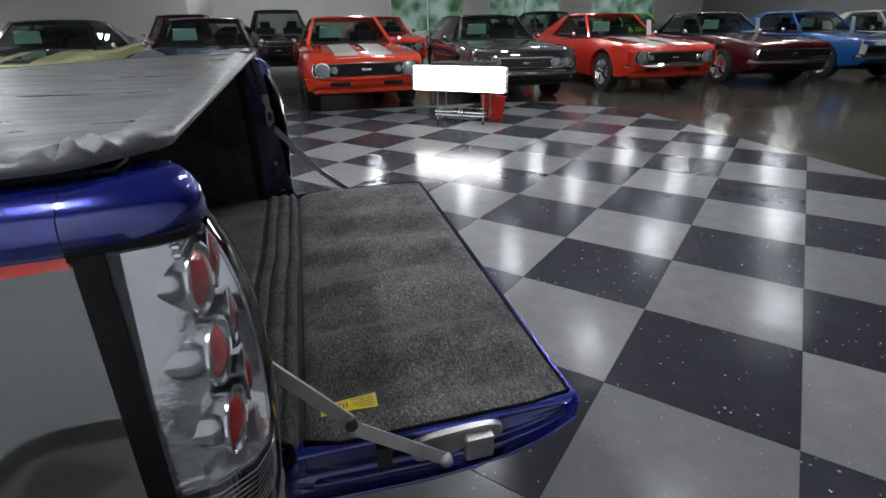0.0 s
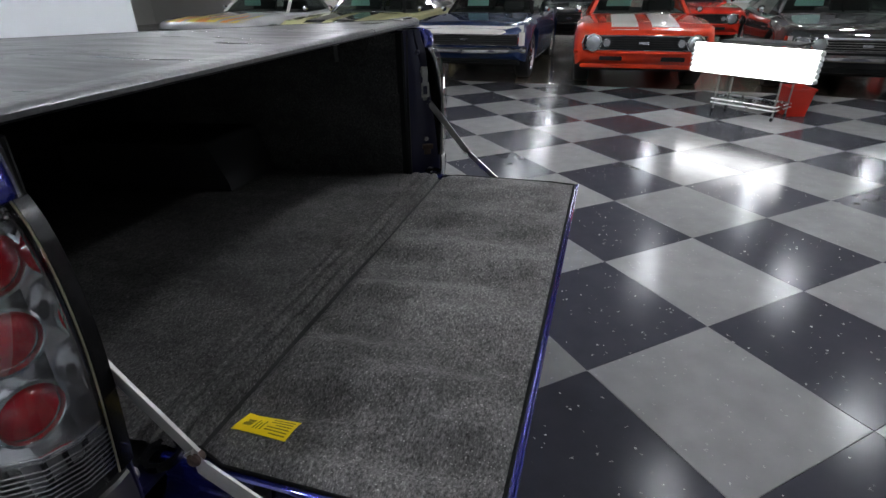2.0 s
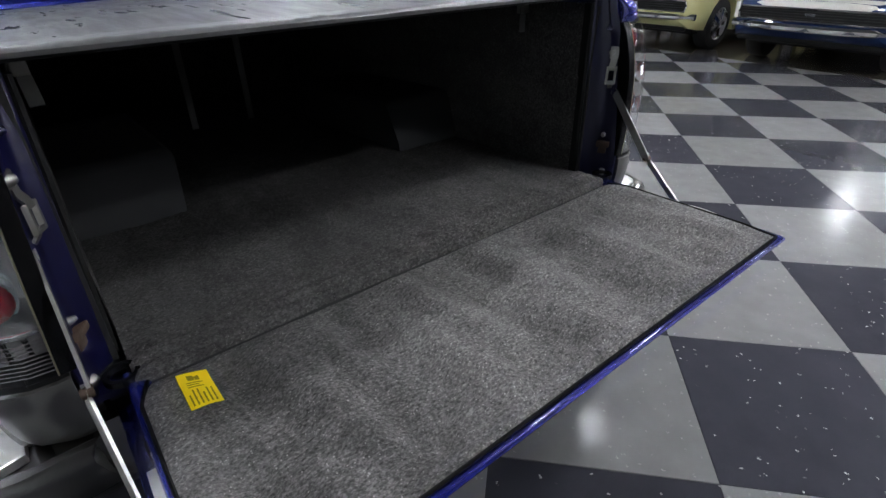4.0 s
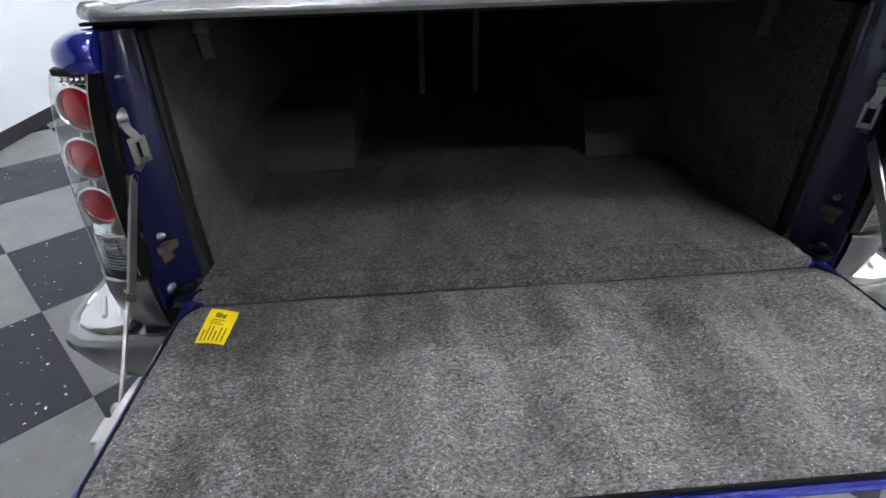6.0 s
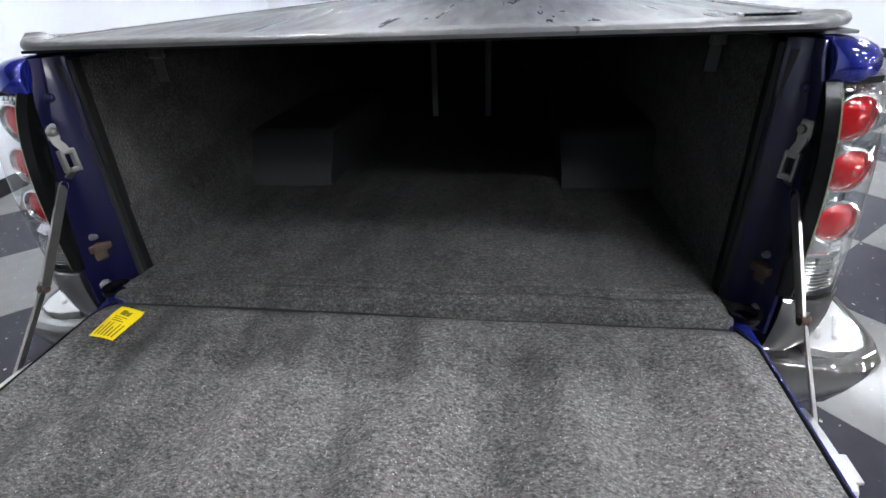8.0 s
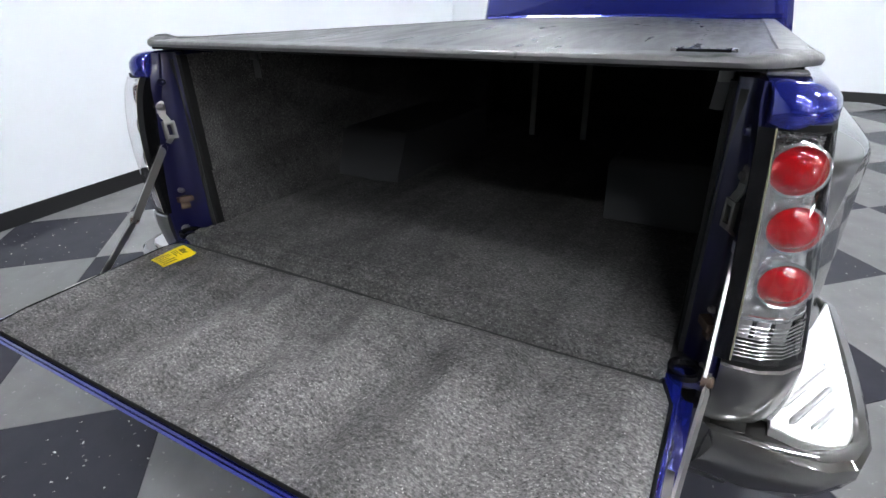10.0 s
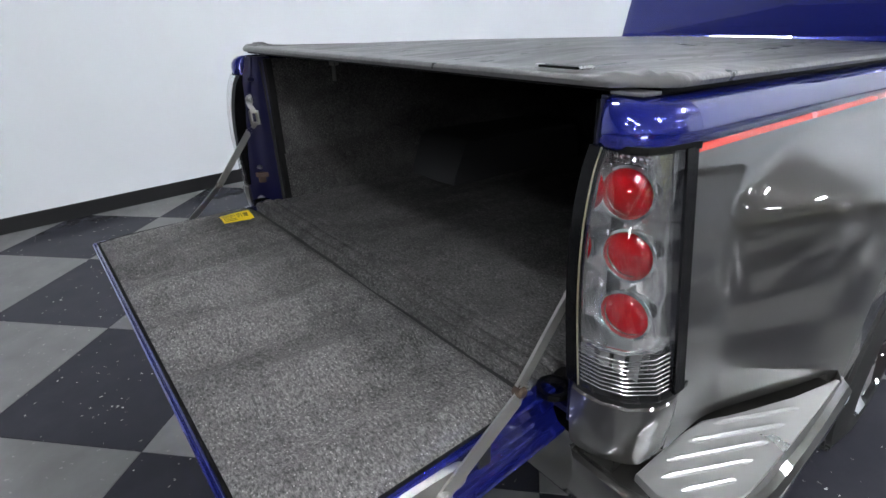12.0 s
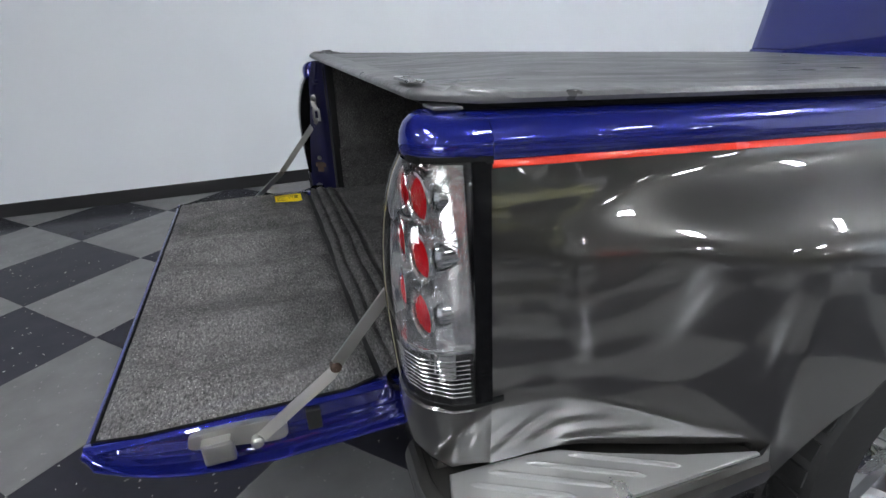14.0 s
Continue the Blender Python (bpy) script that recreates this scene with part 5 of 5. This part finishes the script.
            part("parking_light", lathe([(0.0005, 0.02), (0.04, 0.014), (0.052, 0.0), (0.056, -0.01)], (sx * 0.735, -0.022, zc + 0.003), (0, -1, 0), 20), M_HEADLAMP, car)
            part("lower_intake", box(sx * 0.62 - 0.14, sx * 0.62 + 0.14, 0.0, 0.05, 0.377, 0.442, 0.01), M_TRIM, car)
        part("front_bumper", loft([[(xx, -0.035 + 0.10 * (abs(xx) / 0.83) ** 3 + dy, 0.474 + dz) for dy, dz in ((0, -0.02), (-0.014, 0), (0, 0.02), (0.02, 0))] for xx in (-0.83, -0.7, -0.4, 0, 0.4, 0.7, 0.83)]), body if band is None else M_CHROME, car)
    else:
        g = part("grille", prism([(-0.72, zc - 0.06), (0.72, zc - 0.06), (0.74, zc), (0.72, zc + 0.055), (-0.72, zc + 0.055), (-0.74, zc)], "y", -0.016, 0.05, 0.006), M_TRIM, car, "black full-width grille")
        for k in range(5):
            part("grille_bar", box(-0.72, 0.72, -0.022, -0.014, zc - 0.05 + 0.027 * k, zc - 0.044 + 0.027 * k), M_DARK if nose == "hidden" else M_ZINC, g)
        part("badge", box(-0.05, 0.05, -0.028, -0.020, zc - 0.01, zc + 0.018, 0.002), M_CHROME, g)
        part("grille_trim", tube([(-0.73, -0.016, zc - 0.067), (0.73, -0.016, zc - 0.067), (0.75, -0.012, zc), (0.73, -0.016, zc + 0.062), (-0.73, -0.016, zc + 0.062), (-0.75, -0.012, zc), (-0.73, -0.016, zc - 0.067)], 0.010, 6), M_CHROME, g)
        part("front_bumper", loft([[(xx, -0.075 + 0.16 * (abs(xx) / 0.84) ** 3 + dy, 0.457 + dz) for dy, dz in ((0.01, -0.04), (-0.02, -0.022), (-0.024, 0.01), (0.0, 0.036), (0.03, 0.03), (0.03, -0.03))] for xx in (-0.84, -0.77, -0.6, -0.3, 0, 0.3, 0.6, 0.77, 0.84)]), M_CHROME, car, "chrome front bumper")
        if nose == "quad":
            for sx in (-0.64, -0.47, 0.47, 0.64):
                h = part("headlight", lathe([(0.0005, 0.03), (0.04, 0.026), (0.066, 0.014), (0.07, 0.0)], (sx, -0.018, zc + 0.006), (0, -1, 0), 20), M_HEADLAMP, car, "round glass headlight")
                part("headlight_ring", lathe([(0.068, 0.0), (0.072, 0.016), (0.080, 0.014), (0.083, -0.02)], (sx, -0.018, zc + 0.006), (0, -1, 0), 20), M_CHROME, h)
    if band is not None:
        rings = []
        for xx in [-0.80 + 0.1 * k for k in range(17)]:
            f = (abs(xx) / 0.80) ** 4
            rings.append([(xx, -0.012 + 0.06 * f, 0.657 - 0.01 * f), (xx, -0.010 + 0.06 * f, 0.690 - 0.02 * f), (xx, 0.004 + 0.06 * f, 0.710 - 0.02 * f), (xx, 0.03 + 0.06 * f, hood_z(xx, 0.03 + 0.06 * f) + 0.004), (xx, 0.075 + 0.05 * f, hood_z(xx, 0.075 + 0.05 * f) + 0.004)])
        nb = part("nose_band", loft(rings, closed=False), band, car, "painted band round the nose")
        for s in (1, -1):
            part("band_end", loft([[(s * 0.755, -0.010, z), (s * 0.80, 0.006, z), (s * 0.825, 0.045, z), (s * 0.76, 0.05, z)] for z in (0.517, 0.532, 0.662, 0.682)]), band, nb)
    part("front_valance", box(-0.74, 0.74, 0.06, 0.12, 0.28, 0.38, 0.02), M_TRIM if nose != "open" else body, car)
    part("hood_seam", tube([(-0.62, 0.10, hood_z(0.62, 0.10) + 0.001), (-0.66, 1.30, hood_z(0.66, 1.30) + 0.001)], 0.003, 4), M_TRIM, car)
    part("hood_seam", tube([(0.62, 0.10, hood_z(0.62, 0.10) + 0.001), (0.66, 1.30, hood_z(0.66, 1.30) + 0.001)], 0.003, 4), M_TRIM, car)
    return car


C_ORANGE, C_WHITE, C_NAVY = car_paint("orange_red_paint", (0.50, 0.032, 0.008)), car_paint("white_paint", (0.55, 0.54, 0.50)), car_paint("navy_paint", (0.008, 0.022, 0.075))
C_CREAM, C_GUN, C_BLACK = car_paint("cream_paint", (0.48, 0.46, 0.22)), car_paint("gunmetal_paint", (0.014, 0.016, 0.017)), car_paint("black_paint", (0.008, 0.008, 0.009))
C_RED, C_MAROON, C_BLUE, C_SILVER = car_paint("red_paint", (0.46, 0.022, 0.010)), car_paint("maroon_paint", (0.05, 0.004, 0.007)), car_paint("bright_blue_paint", (0.010, 0.07, 0.24)), car_paint("silver_paint", (0.38, 0.38, 0.39))
FACE = -90
parked_car(6.25, 5.75, FACE, C_SILVER, "silver coupe with yellow and orange flames on its hood", "hidden", flames=True, roof=C_WHITE)
parked_car(6.25, 3.50, FACE, C_CREAM, "cream coupe with dark hood stripes and black roof", "hidden", roof=C_BLACK, stripes=C_GUN)
parked_car(6.22, 1.33, FACE, C_NAVY, "dark blue coupe with a white nose band and black roof", "hidden", roof=C_BLACK, band=C_WHITE)
parked_car(6.12, -0.985, FACE + 2, C_ORANGE, "orange-red coupe with two broad white hood stripes", "open", stripes=C_WHITE)
parked_car(6.22, -3.37, FACE - 4, C_GUN, "dark grey coupe with a full-width chrome nose", "quad", band=M_CHROME)
parked_car(6.33, -6.02, FACE - 1, C_RED, "red coupe with white hood stripes", "open", tag=True, stripes=C_WHITE, band=C_RED)
parked_car(6.35, -8.45, FACE - 3, C_MAROON, "dark maroon coupe with black roof", "hidden", tag=True, roof=C_BLACK)
parked_car(6.4, -10.9, FACE - 4, C_BLUE, "bright blue coupe with a white nose band", "hidden", tag=True, band=C_WHITE)
parked_car(6.4, -13.3, FACE - 6, C_WHITE, "white coupe parked at the end of the row", "hidden")
BACK = "cars of the back row"
parked_car(11.6, 5.1, FACE, C_GUN, "dark grey car in the back row", "quad", sheet=False, group=BACK)
parked_car(11.4, 2.6, FACE, C_MAROON, "dark maroon car in the back row", "quad", sheet=False, tall=1.25, group=BACK)
parked_car(11.4, 0.35, FACE, C_BLACK, "tall black car in the back row", "open", sheet=False, tall=1.45, group=BACK)
parked_car(11.6, -2.3, FACE, C_RED, "red car in the back row", "open", sheet=False, group=BACK)
parked_car(11.6, -4.8, FACE, C_BLACK, "black car in the back row", "quad", sheet=False, group=BACK)
parked_car(11.8, -7.4, FACE, C_GUN, "dark grey car in the back row", "quad", sheet=False, tall=1.2, group=BACK)
parked_car(11.8, -10.2, FACE, car_paint("lime_paint", (0.16, 0.5, 0.03)), "lime green car in the back row", "hidden", sheet=False, group=BACK)

# ---- work light on its cart ----
cart = thing("light_cart", "low acrylic cart carrying a rack of bright horizontal tubes", "work light", m=pose(4.89, -1.94, 0, 0, 0, -36))
for k in range(6):
    part("light_tube", tube([(0.0, -0.59, 0.426 + 0.048 * k), (0.0, 0.59, 0.426 + 0.048 * k)], 0.0235, 10), M_RACKTUBE, cart)
    for s in (1, -1):
        part("tube_cap", lathe([(0.0005, 0.012), (0.018, 0.010), (0.025, 0.0), (0.025, -0.02)], (0.0, s * 0.598, 0.426 + 0.048 * k), (0, s, 0), 12), M_FIXTURE, cart)
part("back_plate", box(0.028, 0.044, -0.588, 0.588, 0.404, 0.688, 0.003), M_FIXTURE, cart)
for s in (1, -1):
    for xx in (0.06, 0.36):
        part("leg", tube([(xx, s * 0.30, 0.030), (xx, s * 0.30, 0.70)], 0.009, 8), M_ZINC, cart)
        part("caster", lathe([(0.0005, -0.010), (0.018, -0.010), (0.022, 0.0), (0.018, 0.010), (0.0005, 0.010)], (xx, s * 0.30, 0.022), (0, 1, 0), 14), M_TRIM, cart)
part("cart_top", box(0.03, 0.40, -0.36, 0.36, 0.700, 0.722, 0.006), M_TRIM, cart, "black cart top")
part("cart_shelf", box(0.03, 0.39, -0.32, 0.32, 0.115, 0.140, 0.004), M_CLEAR, cart, "clear acrylic shelf")
for z in (0.108, 0.146):
    part("shelf_rail", tube([(0.03, -0.32, z), (0.39, -0.32, z), (0.39, 0.32, z), (0.03, 0.32, z), (0.03, -0.32, z)], 0.006, 6), M_ALU, cart)
red_bin = thing("storage_bin", "small red plastic bin standing on the floor", "bin", m=pose(5.20, -2.50, 0, 0, 0, 8))
part("tub", loft([[(a * w, b * w * 0.8, z) for a, b in ((-1, -1), (1, -1), (1, 1), (-1, 1))] for w, z in ((0.11, 0.0), (0.14, 0.26), (0.15, 0.265), (0.15, 0.28), (0.13, 0.28), (0.10, 0.02))]), C_RED, red_bin)

# ---- tiled floor: vinyl squares laid on the diagonal ----
TILE, TURN_A, CORNER = 0.6089, radians(-47.69), Vector((0.863, -1.121, 0))
tu, tv = Vector((math.cos(TURN_A), math.sin(TURN_A), 0)) * TILE, Vector((-math.sin(TURN_A), math.cos(TURN_A), 0)) * TILE
floor = tagged(part("floor", prism([(WALL_X, TILES_Y0), (5.0, TILES_Y0), (5.75, -4.30), (6.25, -3.75), (TILES_X1, -3.0), (TILES_X1, 5.9), (WALL_X, 5.9)], "z", -0.0036, -0.0025), M_GROUT), "checkered floor of waxed dark and grey vinyl tiles", "floor", kind="structure")


def tile_mesh(name, material):
    g, h = 0.0006, TILE - 0.0006
    bm = bmesh.new()
    lo = [bm.verts.new(p) for p in ((g, g, -0.0025), (h, g, -0.0025), (h, h, -0.0025), (g, h, -0.0025))]
    e = 0.0012
    mi = [bm.verts.new(p) for p in ((g, g, -e), (h, g, -e), (h, h, -e), (g, h, -e))]
    hi = [bm.verts.new(p) for p in ((g + e, g + e, 0), (h - e, g + e, 0), (h - e, h - e, 0), (g + e, h - e, 0))]
    for a, b in ((lo, mi), (mi, hi)):
        for k in range(4):
            bm.faces.new((a[k], a[(k + 1) % 4], b[(k + 1) % 4], b[k]))
    bm.faces.new(hi)
    bmesh.ops.recalc_face_normals(bm, faces=bm.faces)
    me = bpy.data.meshes.new(name)
    bm.to_mesh(me)
    bm.free()
    me.materials.append(material)
    return me


tiles = {0: tile_mesh("grey_tile", M_TILE_LIGHT), 1: tile_mesh("dark_tile", M_TILE_DARK)}


def clip_cell(quad):
    """The quad cut to the tiled area."""
    for p, nrm in ((Vector((WALL_X + 0.002, 0, 0)), Vector((1, 0, 0))), (Vector((TILES_X1, 0, 0)), Vector((-1, 0, 0))), (Vector((0, TILES_Y0, 0)), Vector((0, 1, 0))), (Vector((0, 5.887, 0)), Vector((0, -1, 0))),
                   (Vector((5.0, TILES_Y0, 0)), Vector((-0.32, 0.75, 0))), (Vector((5.75, -4.30, 0)), Vector((-0.55, 0.50, 0))), (Vector((6.25, -3.75, 0)), Vector((-0.75, 0.20, 0)))):
        res = []
        for a, b in zip(quad, quad[1:] + quad[:1]):
            da, db = nrm.dot(a - p), nrm.dot(b - p)
            if da >= 0:
                res.append(a)
            if da * db < 0:
                res.append(a + (b - a) * (da / (da - db)))
        quad = res
        if len(quad) < 3:
            return None
    return quad


spare = {0: bmesh.new(), 1: bmesh.new()}
cells = []
for i in range(-24, 25):
    for j in range(-24, 25):
        o = CORNER + i * tu + j * tv
        quad = [o, o + tu, o + tu + tv, o + tv]
        cut = clip_cell(quad)
        if cut is None:
            continue
        whole = len(cut) == 4 and all((a - b).length < 1e-6 for a, b in zip(cut, quad))
        centre = o + (tu + tv) / 2
        cells.append(((centre - Vector((1.5, -0.8, 0))).length, whole, (i + j) % 2, o, cut))
cells.sort(key=lambda c: c[0])
count = 0
for d, whole, tone, o, cut in cells:
    if whole and count < 290:
        ob = new("tile", tiles[tone])
        ob.matrix_basis = Matrix.Translation(o) @ Matrix.Rotation(TURN_A, 4, "Z")
        ob.parent = floor
        count += 1
    else:
        bm = spare[tone]
        c = sum(cut, Vector()) / len(cut)
        try:
            bm.faces.new([bm.verts.new(c + (p - c) * 0.998) for p in cut])
        except ValueError:
            pass
for tone, name in ((0, "grey_tiles_far"), (1, "dark_tiles_far")):
    ob = part(name, spare[tone], (M_TILE_LIGHT, M_TILE_DARK)[tone], floor)
    ob["kind"] = "stuff"
